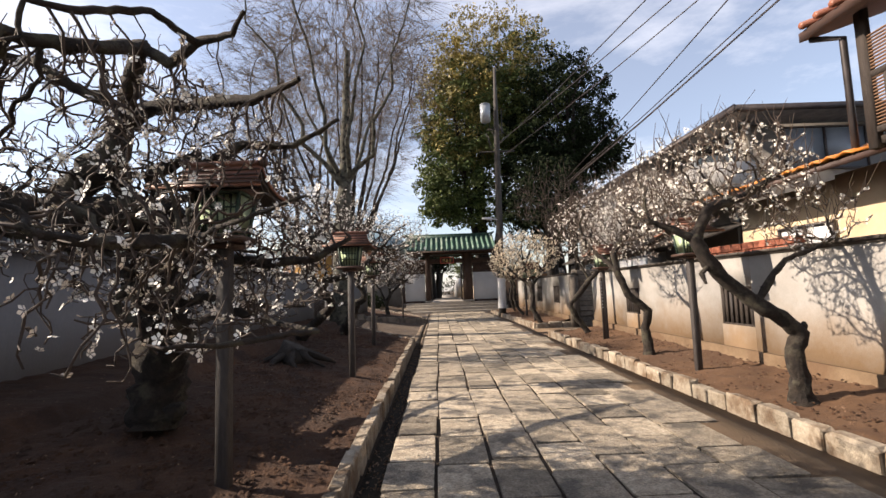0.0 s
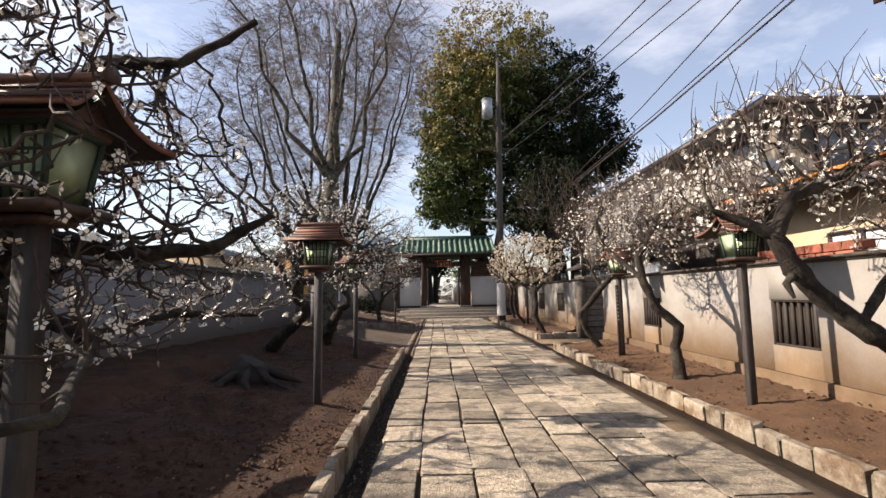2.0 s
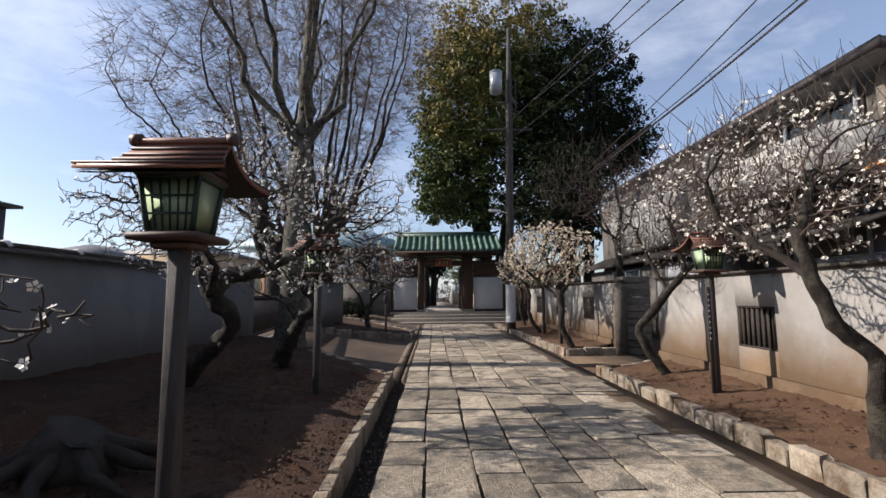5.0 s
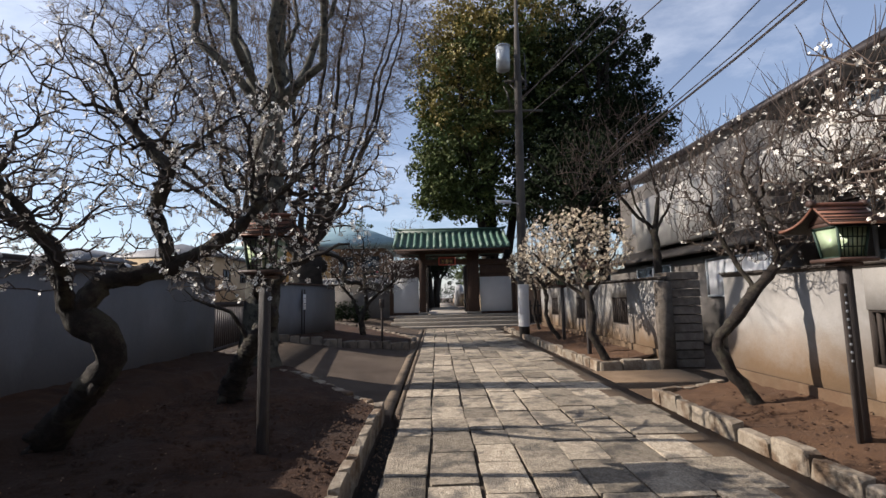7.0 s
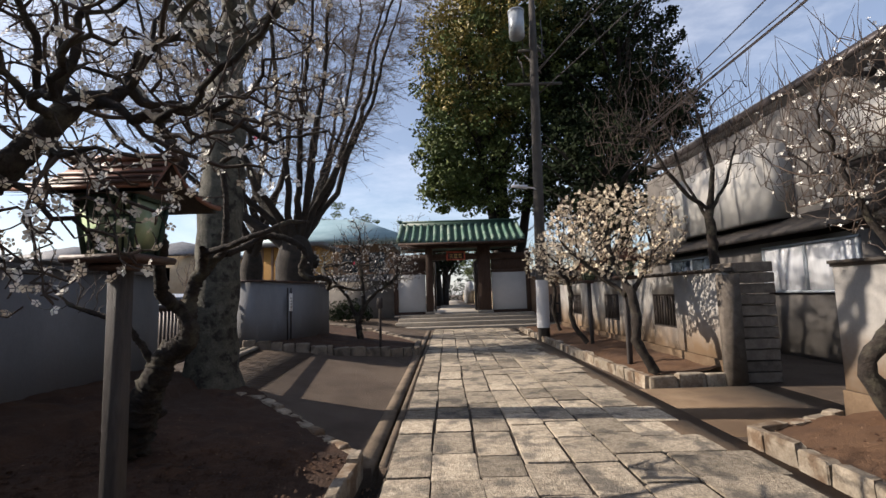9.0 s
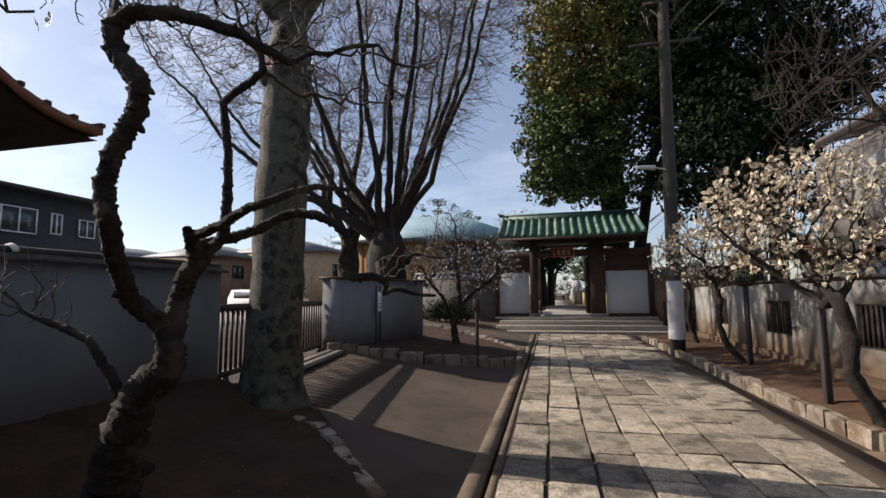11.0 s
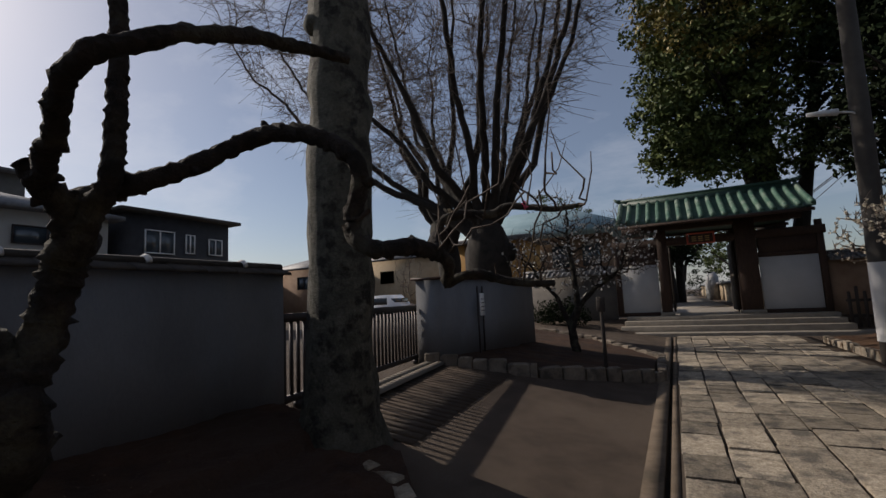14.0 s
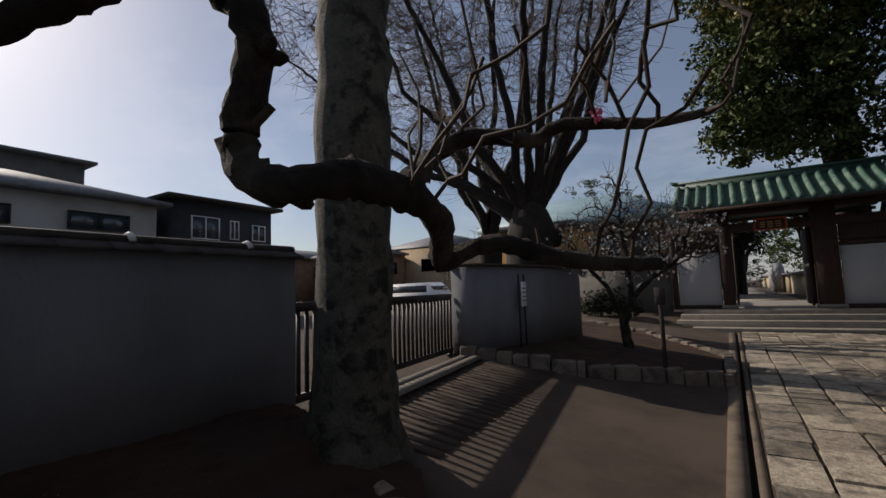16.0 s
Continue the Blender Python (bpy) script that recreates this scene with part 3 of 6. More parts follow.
# kerb of upright stones round the beds
def kerb_row(name, path, mat, seed, w, h, label, base=0.0, ls=(0.26, 0.42)):
    t = thing(name, label, "kerb", kind="structure")
    ms = stone_meshes("kerb_stone", mat, seed, 7, 0.09, 0.075)
    rng = random.Random(seed)
    for (ax, ay), (bx, by) in zip(path, path[1:]):
        L = math.hypot(bx - ax, by - ay)
        s = 0.0
        while s < L - 0.08:
            l = min(rng.uniform(*ls), L - s)
            c = s + l / 2
            x, y = ax + (bx - ax) * c / L, ay + (by - ay) * c / L
            z = (float(rise(x, y)) if base is None else base)
            hh = h * rng.uniform(0.84, 1.12)
            piece("kerb_stone", ms[rng.randrange(7)], t, (x, y, z + hh / 2 - 0.03), (l - 0.018, w * rng.uniform(0.9, 1.1), hh + 0.06),
                  math.atan2(by - ay, bx - ax) + rng.uniform(-0.03, 0.03), rng.uniform(-0.05, 0.05))
            s += l
    return t


# ---- the temple gate ----
GY, GZ = 28.0, 0.6
t = thing("gate_steps", "broad low granite steps and platform before the gate", "steps", at=(0, 0, 0), kind="structure")
for k, (x0, x1, y0, z0, z1) in enumerate([(-4.5, 7.5, 26.35, 0, 0.12), (-0.6, 5.7, 26.85, 0.12, 0.3), (-0.5, 5.6, 27.2, 0.3, 0.46), (-0.45, 5.55, 27.55, 0.46, 0.6)]):
    g = Geo()
    g.box((x0, y0, z0 - 0.2), (x1, 34 if k == 3 else 27.9, z1))
    ob = g.obj("step", STEP, t)
    m = ob.modifiers.new("edge", "BEVEL")
    m.width, m.segments = 0.015, 2

gate = thing("temple_gate", "old wooden temple gate with green copper-tiled roof, doors open", "gate", at=(2.2, GY, GZ))
def gbox(name, lo, hi, mat=GATEWOOD, label="", bevel=0.012):
    return boxpart(name, (lo[0] - 2.2, lo[1] - GY, lo[2] - GZ), (hi[0] - 2.2, hi[1] - GY, hi[2] - GZ), mat, gate, label, bevel)
for x0, x1 in ((0.72, 1.05), (3.12, 3.70)):
    gbox("pillar", (x0, 27.85, GZ), (x1, 28.2, 3.9), label="thick dark square pillar")
    gbox("rear_pillar", (x0 + 0.05, 29.6, GZ), (x1 - 0.05, 29.85, 3.6))
    gbox("stone_base", (x0 - 0.06, 27.79, GZ), (x1 + 0.06, 28.26, GZ + 0.12), STEP)
for x in (-0.66, 5.4):
    gbox("side_post", (x - 0.09, 27.92, GZ), (x + 0.09, 28.1, 3.5))
gbox("lintel", (-0.8, 27.88, 3.05), (5.55, 28.16, 3.32), label="long dark cross beam")
gbox("upper_beam", (-0.4, 27.86, 3.6), (5.0, 28.18, 3.78))
gbox("sill", (-0.57, 27.93, GZ), (0.70, 28.07, GZ + 0.12))
gbox("sill", (3.72, 27.93, GZ), (5.31, 28.07, GZ + 0.12))
for x0, x1 in ((-0.55, 0.69), (3.73, 5.3)):
    gbox("plaster_panel", (x0, 27.96, GZ + 0.122), (x1, 28.03, 2.42), PANEL, "white plaster panel")
    gbox("panel_rail", (x0, 27.93, 2.422), (x1, 28.08, 2.56))
    gbox("upper_panel", (x0, 27.97, 2.562), (x1, 28.02, 3.04), GATEWOOD)
for k, x in enumerate((1.09, 3.0)):
    gbox("door_leaf", (x, 28.25, GZ + 0.1), (x + 0.07, 29.4, 3.0), DARKWOOD, "open dark wooden door leaf")
for i in range(14):
    x = -0.36 + i * 0.395
    g = Geo()
    g.add([(x - 2.2 + dx, yy, zz + dz) for dx in (0, 0.09) for dz in (0, 0.09) for yy, zz in ((-1.32, 3.66 - GZ), (0.1, 4.22 - GZ))],
          [(0, 1, 3, 2), (4, 6, 7, 5), (0, 4, 5, 1), (2, 3, 7, 6), (0, 2, 6, 4), (1, 5, 7, 3)])
    part("rafter", g, GATEWOOD, gate)
    gbox("rafter_end", (x, 26.655, 3.66), (x + 0.09, 26.675, 3.75), BAND, "white-painted rafter end", 0)
# roof: two curved slopes, tile rolls running down
def slope_y(u, s):
    return GY + 0.35 + s * u * 1.75
def slope_z(u):
    return 4.78 - 1.02 * (u ** 0.82) + 0.0
for s in (-1, 1):
    g = Geo()
    us = np.linspace(0, 1, 9)
    xs = np.linspace(-0.45, 5.1, 25)
    lift = lambda x: 0.10 * abs((x - 2.32) / 2.78) ** 5
    top = [(x - 2.2, slope_y(u, s) - GY, slope_z(u) + lift(x) * u - GZ) for u in us for x in xs]
    bot = [(a, b, c - 0.09) for a, b, c in top]
    n, m = len(xs), len(us)
    g.add(top + bot, [(j * n + i, j * n + i + 1, (j + 1) * n + i + 1, (j + 1) * n + i) for j in range(m - 1) for i in range(n - 1)] +
          [(m * n + j * n + i, m * n + (j + 1) * n + i, m * n + (j + 1) * n + i + 1, m * n + j * n + i + 1) for j in range(m - 1) for i in range(n - 1)] +
          [((m - 1) * n + i, (m - 1) * n + i + 1, m * n + (m - 1) * n + i + 1, m * n + (m - 1) * n + i) for i in range(n - 1)] +
          [(j * n + e, (j + 1) * n + e, m * n + (j + 1) * n + e, m * n + j * n + e) for j in range(m - 1) for e in (0, n - 1)])
    part("roof_slope", g, TILE_GD, gate, "dark green copper roof")
    for i in range(18):
        x = -0.38 + i * 0.318
        g = Geo()
        p = [(x - 2.2, slope_y(u, s) - GY, slope_z(u) + lift(x) * u + 0.03 - GZ) for u in np.linspace(0.02, 1.01, 10)]
        g.tube(p, 0.082, 8)
        part("tile_roll", g, TILE_G, gate, "pale green copper tile roll")
    g = Geo()
    g.box((-2.6, s * 1.76 + 0.35 - 0.04, 3.56 - GZ + 0.06), (2.85, s * 1.76 + 0.35 + 0.04, 3.72 - GZ))
    part("eave_board", g, GATEWOOD, gate)
g = Geo()
g.box((-2.48, 0.2, 4.6 - GZ), (2.7, 0.5, 4.86 - GZ))
g.box((-2.55, 0.14, 4.862 - GZ), (2.77, 0.56, 4.93 - GZ))
part("ridge", g, TILE_GD, gate, "dark green ridge")
for s, x in ((-1, -2.55), (1, 2.77)):
    g = Geo()
    g.tube([(x, 0.35, 4.9 - GZ), (x + s * 0.14, 0.35, 4.94 - GZ), (x + s * 0.26, 0.35, 5.02 - GZ)], [0.09, 0.07, 0.03], 8)
    part("ridge_horn", g, TILE_GD, gate)
    g = Geo()
    g.add([(x - s * 0.25, 0.35 + a, z - GZ) for a, z in ((-1.5, 3.85), (1.5, 3.85), (0, 4.72))] + [(x - s * 0.3, 0.35 + a, z - GZ) for a, z in ((-1.5, 3.85), (1.5, 3.85), (0, 4.72))],
          [(0, 1, 2), (5, 4, 3), (0, 3, 4, 1), (1, 4, 5, 2), (2, 5, 3, 0)])
    part("gable_board", g, GATEWOOD, gate)
t = thing("name_board", "red-framed gate name board with gilt characters", "sign", at=(2.12, 27.8, 3.02))
boxpart("board", (-0.36, 0.0, 0.03), (0.36, 0.04, 0.36), COPPER_D, t, "dark board")
for lo, hi in (((-0.43, -0.03, 0), (0.43, 0.05, 0.05)), ((-0.43, -0.03, 0.34), (0.43, 0.05, 0.4)), ((-0.43, -0.03, 0.052), (-0.37, 0.05, 0.338)), ((0.37, -0.03, 0.052), (0.43, 0.05, 0.338))):
    boxpart("frame_bar", lo, hi, RED, t, "red lacquered frame")
for k in range(3):
    for j in range(3):
        boxpart("gilt_mark", (-0.27 + k * 0.2, -0.012, 0.1 + j * 0.07), (-0.13 + k * 0.2, -0.002, 0.125 + j * 0.07), GOLD, t, bevel=0)

# side walls of the gate
for x0, x1 in ((-4.3, -0.78), (5.52, 9.5)):
    g = Geo()
    g.box((x0, 28.0, 0), (x1, 28.14, 2.2))
    tagged(g.obj("wall_north", BROWN_WALL if x0 > 0 else GREY_WALL, None, "earthen wall beside the gate", "structure"), category="wall")
    t = thing("wall_roof", "small grey tiled roof on the wall", "roof", at=((x0 + x1) / 2, 28.07, 2.2), kind="structure")
    h = (x1 - x0) / 2
    for s in (-1, 1):
        g = Geo()
        g.add([(-h, 0, 0.2), (h, 0, 0.2), (h, s * 0.36, 0.02), (-h, s * 0.36, 0.02), (-h, 0, 0.14), (h, 0, 0.14), (h, s * 0.36, -0.04), (-h, s * 0.36, -0.04)],
              [(0, 1, 2, 3), (7, 6, 5, 4), (3, 2, 6, 7), (0, 3, 7, 4), (1, 5, 6, 2)])
        part("slope", g, TILE_K, t)
        g = Geo()
        x = -h + 0.08
        while x < h:
            g.tube([(x, s * 0.03, 0.21), (x, s * 0.38, 0.035)], 0.035, 6)
            x += 0.2
        part("tile_covering", g, TILE_K, t)
    g = Geo()
    g.tube([(-h, 0, 0.24), (h, 0, 0.24)], 0.06, 8)
    part("ridge_roll", g, TILE_K, t)
t = thing("picket_fence", "low dark wooden picket fence beside the gate", "fence", at=(6.4, 27.2, 0.1))
for k in range(9):
    boxpart("picket", (-0.75 + k * 0.18, -0.02, 0), (-0.67 + k * 0.18, 0.02, 1.25 if k % 2 else 1.1), DARKWOOD, t)
boxpart("rail", (-0.78, 0.022, 0.8), (0.8, 0.06, 0.88), DARKWOOD, t)
boxpart("rail", (-0.78, 0.022, 0.35), (0.8, 0.06, 0.43), DARKWOOD, t)

# beyond the gate
g = Geo()
g.box((1.2, 34.0, 0.35), (3.5, 90, 0.56))
tagged(g.obj("inner_path", STEP, None, "pale stone path beyond the gate", "structure"), category="path")
g = Geo()
for y0, y1 in ((33.2, 37), (38.2, 48), (50, 80)):
    g.box((4.3, y0, 0.4), (4.5, y1, 1.7))
tagged(g.obj("inner_wall", CREAM, None, "low cream wall beyond the gate", "structure"), category="wall")
g = Geo()
for y0, y1 in ((33.1, 37.1), (38.1, 48.1), (49.9, 80.1)):
    g.box((4.1, y0, 1.7), (4.7, y1, 1.85))
tagged(g.obj("inner_wall_coping", TILE_K, None, "grey tile coping of the inner wall", "structure"), category="wall")
# Grey stone-like shape put where a small rounded light bush stands.
t = thing("bush_stand_in", "rounded grey shape standing in for a bush beyond the gate", "monument", at=(3.9, 52, 0.5))
g = Geo()
g.tube([(0, 0, 0), (0, 0, 1.2), (0.05, 0, 1.8), (0.1, 0, 2.1), (0.1, 0, 2.2)], [0.5, 0.47, 0.38, 0.2, 0.04], 9, rough=0.05, rng=np.random.default_rng(3))
part("stone", g, GREY_BUSH, t, smooth=True)

# temple hall west of the gate
hall = thing("temple_hall", "temple hall with a pale copper hipped roof behind the wall", "building", at=(-7.4, 42, 0))
g = Geo()
g.box((-4.6, -2.5, 0), (5.2, 4, 5.6))
part("wall", g, BROWN_WALL, hall)
g = Geo()
z0, z1 = 5.5, 7.6
g.add([(-6, -4, z0), (6.6, -4, z0), (6.6, 5.5, z0), (-6, 5.5, z0), (-1.8, 0.7, z1), (2.2, 0.7, z1), (-6, -4, z0 - 0.3), (6.6, -4, z0 - 0.3), (6.6, 5.5, z0 - 0.3), (-6, 5.5, z0 - 0.3)],
      [(0, 1, 5, 4), (1, 2, 5), (2, 3, 4, 5), (3, 0, 4), (0, 6, 7, 1), (1, 7, 8, 2), (2, 8, 9, 3), (3, 9, 6, 0), (6, 9, 8, 7)])
part("roof", g, surface("pale_copper_roof", (0.22, 0.33, 0.36), (0.3, 0.42, 0.45), 1, 0.5, 0.1, 20, 0.1), hall, "pale blue-green copper roof")
for k in range(5):
    g = Geo()
    g.box((-4 + k * 1.9, -2.56, 3.2), (-2.9 + k * 1.9, -2.48, 4.6))
    part("window", g, PANE, hall)

# ---- neighbouring buildings ----
def window(parent, c, w, h, axis, face, frame=DARKMETAL, pane=None, panes=2):
    """A framed window on a face. axis: the wall's run, x or y; face: which way it looks."""
    g = Geo()
    t0 = 0.05
    def bx(a0, a1, z0, z1, d0, d1):
        d0, d1 = sorted((face * d0, face * d1))
        if axis == "x":
            return (c[0] + a0, c[1] + d0, c[2] + z0), (c[0] + a1, c[1] + d1, c[2] + z1)
        return (c[0] + d0, c[1] + a0, c[2] + z0), (c[0] + d1, c[1] + a1, c[2] + z1)
    g.box(*bx(-w / 2, w / 2, 0, t0, 0.0, 0.07))
    g.box(*bx(-w / 2, w / 2, h - t0, h, 0.0, 0.07))
    for q in [-w / 2 + i * (w - t0) / panes for i in range(panes + 1)]:
        g.box(*bx(q, q + t0, t0, h - t0, 0.0, 0.07))
    fr = part("window", g, frame, parent)
    for i in range(panes):
        g = Geo()
        a = -w / 2 + i * (w - t0) / panes + t0
        g.box(*bx(a, a + (w - t0) / panes - t0, t0, h - t0, 0.005, 0.03))
        part("pane", g, pane or PANE, fr)
    return fr


nb = thing("grey_house", "two-storey grey house with a long dark eave and white side wall", "building", at=(10.4, 11.6, 0))
def nbox(name, lo, hi, mat, label=""):
    g = Geo()
    g.box(lo, hi)
    return part(name, g, mat, nb, label)
nbox("wall", (0, 0, 0), (4.5, 4.0, 5.7), GREY_WALL, "grey boarded wall")
nbox("side_wall", (-0.95, 4.02, 0), (4.4, 12.6, 5.5), GREY_WALL, "grey rendered side wall")
nbox("balcony_wall", (-1.6, -0.6, 3.62), (-0.15, 3.35, 4.5), WHITE_WALL, "off-white balcony wall")
nbox("balcony_floor", (-1.55, -0.55, 3.5), (-0.15, 3.3, 3.615), DARKMETAL)
nbox("balcony_wall", (-1.6, 5.4, 2.95), (-0.955, 9.8, 4.65), WHITE_WALL, "off-white balcony wall")
g = Geo()
g.add([(-0.74, -0.7, 6.0), (5.4, -0.7, 5.95), (5.4, 12.9, 7.1), (-0.74, 12.9, 6.15), (-0.74, -0.7, 5.86), (5.4, -0.7, 5.8), (5.4, 12.9, 6.9), (-0.74, 12.9, 6.0)],
      [(0, 1, 2, 3), (7, 6, 5, 4), (0, 4, 5, 1), (1, 5, 6, 2), (2, 6, 7, 3), (3, 7, 4, 0)])
part("roof", g, TILE_K, nb, "flat dark roof")
nbox("fascia", (-0.78, -0.74, 5.84), (-0.742, 12.92, 6.04), DARKMETAL)
nbox("fascia", (-0.74, -0.74, 5.84), (5.4, -0.702, 6.02), DARKMETAL)
window(nb, (2.2, 0, 4.35), 2.4, 1.25, "x", -1, DARKMETAL, surface("grey_curtained_pane", (0.16, 0.18, 0.21), (0.2, 0.225, 0.26), 1, 0.15, 0, 10, 0), 2)
nbox("corner_post", (-0.1, -0.1, 2.6), (0.08, 0.08, 5.8), CONCRETE)
window(nb, (0, 1.6, 4.3), 2.4, 1.2, "y", -1, DARKMETAL, None, 3)
window(nb, (0, 1.4, 0.9), 2.2, 1.3, "y", -1, METAL, CURTAIN, 2)
window(nb, (-0.95, 5.8, 1.0), 2.4, 1.3, "y", -1, METAL, CURTAIN, 2)
window(nb, (-0.95, 9.6, 1.1), 1.8, 0.9, "y", -1, DARKMETAL, None, 2)
g = Geo()
g.add([(-0.95, 3.0, 3.0), (-0.95, 12.6, 3.0), (-2.0, 12.6, 2.55), (-2.0, 3.0, 2.55), (-0.95, 3.0, 2.86), (-0.95, 12.6, 2.86), (-2.0, 12.6, 2.45), (-2.0, 3.0, 2.45)],
      [(0, 1, 2, 3), (7, 6, 5, 4), (3, 2, 6, 7), (0, 3, 7, 4), (1, 5, 6, 2), (0, 4, 5, 1)])
part("lower_roof", g, COPING, nb, "dark lean-to roof")
g = Geo()
g.add([(0, -0.3, 3.05), (0, 3.0, 3.05), (-1.5, 3.0, 2.6), (-1.5, -0.3, 2.6), (0, -0.3, 2.95), (0, 3.0, 2.95), (-1.5, 3.0, 2.5), (-1.5, -0.3, 2.5)],
      [(0, 1, 2, 3), (7, 6, 5, 4), (3, 2, 6, 7), (0, 3, 7, 4), (1, 5, 6, 2)])
part("lower_roof", g, COPING, nb)
nbox("vent_box", (-1.15, 10.4, 3.7), (-0.952, 11.1, 4.5), METAL, "wall-mounted grey box")
nbox("lower_wall", (-1.6, 3.2, 0), (-0.96, 12.4, 2.4), GREY_WALL)
for k, (y, z) in enumerate(((4.4, 1.3), (8.6, 1.3))):
    window(nb, (-1.6, y, z), 2.4, 1.0, "y", -1, METAL, CURTAIN if k == 0 else None, 2)
for y in (0.5, 2.4):
    g = Geo()
    g.tube([(-0.12, y, 1.2), (-0.12, y, 5.8)], 0.04, 8)
    part("downpipe", g, METAL, nb)

th = thing("tile_roof_house", "cream house with an orange glazed lower roof and dark lattice balcony", "building", at=(7.7, 0.6, 0))
def tbox(name, lo, hi, mat, label="", parent=None):
    g = Geo()
    g.box(lo, hi)
    return part(name, g, mat, parent or th, label)
tbox("wall", (0.25, -5, 0), (5, 5.6, 2.95), CREAM, "cream rendered wall")
tbox("upper_wall", (0.15, -5, 2.95), (5, 4.25, 5.0), CREAM)
bal = tbox("balcony", (-0.3, -5, 3.05), (0.1, 4.3, 3.15), DARKWOOD, "dark lattice balcony")
for z0, z1 in ((3.95, 4.03), (3.2, 3.28)):
    tbox("rail", (-0.34, -5, z0), (-0.28, 4.3, z1), DARKWOOD, parent=bal)
for k in range(40):
    y = -4.9 + k * 0.235
    tbox("baluster", (-0.33, y, 3.28), (-0.29, y + 0.05, 3.95), DARKWOOD, parent=bal)
for k in range(28):
    tbox("lattice", (-0.325, 3.4, 3.3 + k * 0.045), (-0.295, 4.28, 3.318 + k * 0.045), surface("brown_lattice", (0.16, 0.09, 0.055), (0.22, 0.13, 0.08), 3, 0.6, 0.1) if k == 0 else bpy.data.materials["brown_lattice"], parent=bal)
for y in (3.3, 4.3, 1.2):
    tbox("post", (-0.36, y - 0.06, 0.0 if y < 4 else 3.0), (-0.26, y + 0.06, 5.0), DARKWOOD)
g = Geo()
g.tube([(-0.42, 3.6, 0.4), (-0.42, 3.6, 4.9)], 0.045, 8)
part("downpipe", g, METAL, th, "white downpipe")
g = Geo()
g.tube([(-0.4, 4.5, 2.9), (-0.4, 4.5, 4.65), (-0.6, 4.8, 4.8)], 0.045, 8)
part("downpipe", g, DARKMETAL, th, "brown downpipe")
g = Geo()
g.add([(-0.72, -5, 4.92), (-0.72, 4.85, 4.92), (5, 4.85, 6.9), (5, -5, 6.9), (-0.72, -5, 4.78), (-0.72, 4.85, 4.78), (5, 4.85, 6.7), (5, -5, 6.7)],
      [(0, 3, 2, 1), (4, 5, 6, 7), (0, 1, 5, 4), (1, 2, 6, 5), (2, 3, 7, 6), (3, 0, 4, 7)])
part("roof", g, COPPER_D, th)
g = Geo()
y = -4.9
while y < 4.85:
    g.tube([(-0.78, y, 4.97), (2, y, 5.93)], 0.055, 6)
    y += 0.26
part("tile_covering", g, TILE_B, th, "brown tile rows")
lr = thing("orange_roof", "orange glazed tile roof over the cream wall", "roof", at=(7.7, 0.6, 0))
g = Geo()
g.add([(-0.55, 4.35, 2.95), (-0.55, 8.2, 2.95), (1.6, 8.2, 3.55), (1.6, 4.35, 3.55), (-0.55, 4.35, 2.86), (-0.55, 8.2, 2.86), (1.6, 8.2, 3.45), (1.6, 4.35, 3.45)],
      [(0, 3, 2, 1), (4, 5, 6, 7), (0, 1, 5, 4), (1, 2, 6, 5), (2, 3, 7, 6), (3, 0, 4, 7)])
part("roof_deck", g, COPPER_D, lr)
g = Geo()
for j in range(7):
    for i in range(15):
        x, y = -0.6 + j * 0.31, 4.36 + i * 0.26
        z = 2.97 + j * 0.0865
        a = [(x, y, z + 0.02), (x, y + 0.13, z + 0.065), (x, y + 0.255, z + 0.02), (x + 0.33, y, z + 0.09), (x + 0.33, y + 0.13, z + 0.135), (x + 0.33, y + 0.255, z + 0.09)]
        g.add(a + [(p[0], p[1], p[2] - 0.025) for p in a], [(0, 3, 4, 1), (1, 4, 5, 2), (0, 1, 7, 6), (1, 2, 8, 7), (6, 7, 10, 9), (7, 8, 11, 10), (0, 6, 9, 3), (2, 5, 11, 8)])
part("glazed_tile_covering", g, TILE_O, lr, "overlapping orange glazed tiles", "stuff")
tagged(boxpart("annex_wall", (8.0, 4.9, 0), (9.6, 8.6, 2.9), CREAM, None, "cream annex wall", 0), category="wall", kind="structure")
t = thing("window_unit", "small window over a red block course in the cream wall", "window", at=(7.98, 6.9, 1.75))
window(t, (0, 0, 0), 1.2, 0.5, "y", -1, DARKMETAL, CURTAIN, 2)
t = thing("red_block_wall", "low wall of red split stone blocks", "wall", at=(7.0, 7.3, 1.45))
ms = stone_meshes("stone_block", REDSTONE, 33, 4, 0.06, 0.05)
for j in range(5):
    for i in range(8):
        piece("stone_block", ms[(i + j) % 4], t, (0, -1.3 + i * 0.3 + (j % 2) * 0.12, -0.05 + j * 0.13), (0.2, 0.28, 0.12))
tagged(boxpart("red_wall_base", (6.85, 5.8, 0), (7.15, 8.5, 1.3), BRICK, None, "block base of the red stone wall", 0), category="wall", kind="structure")


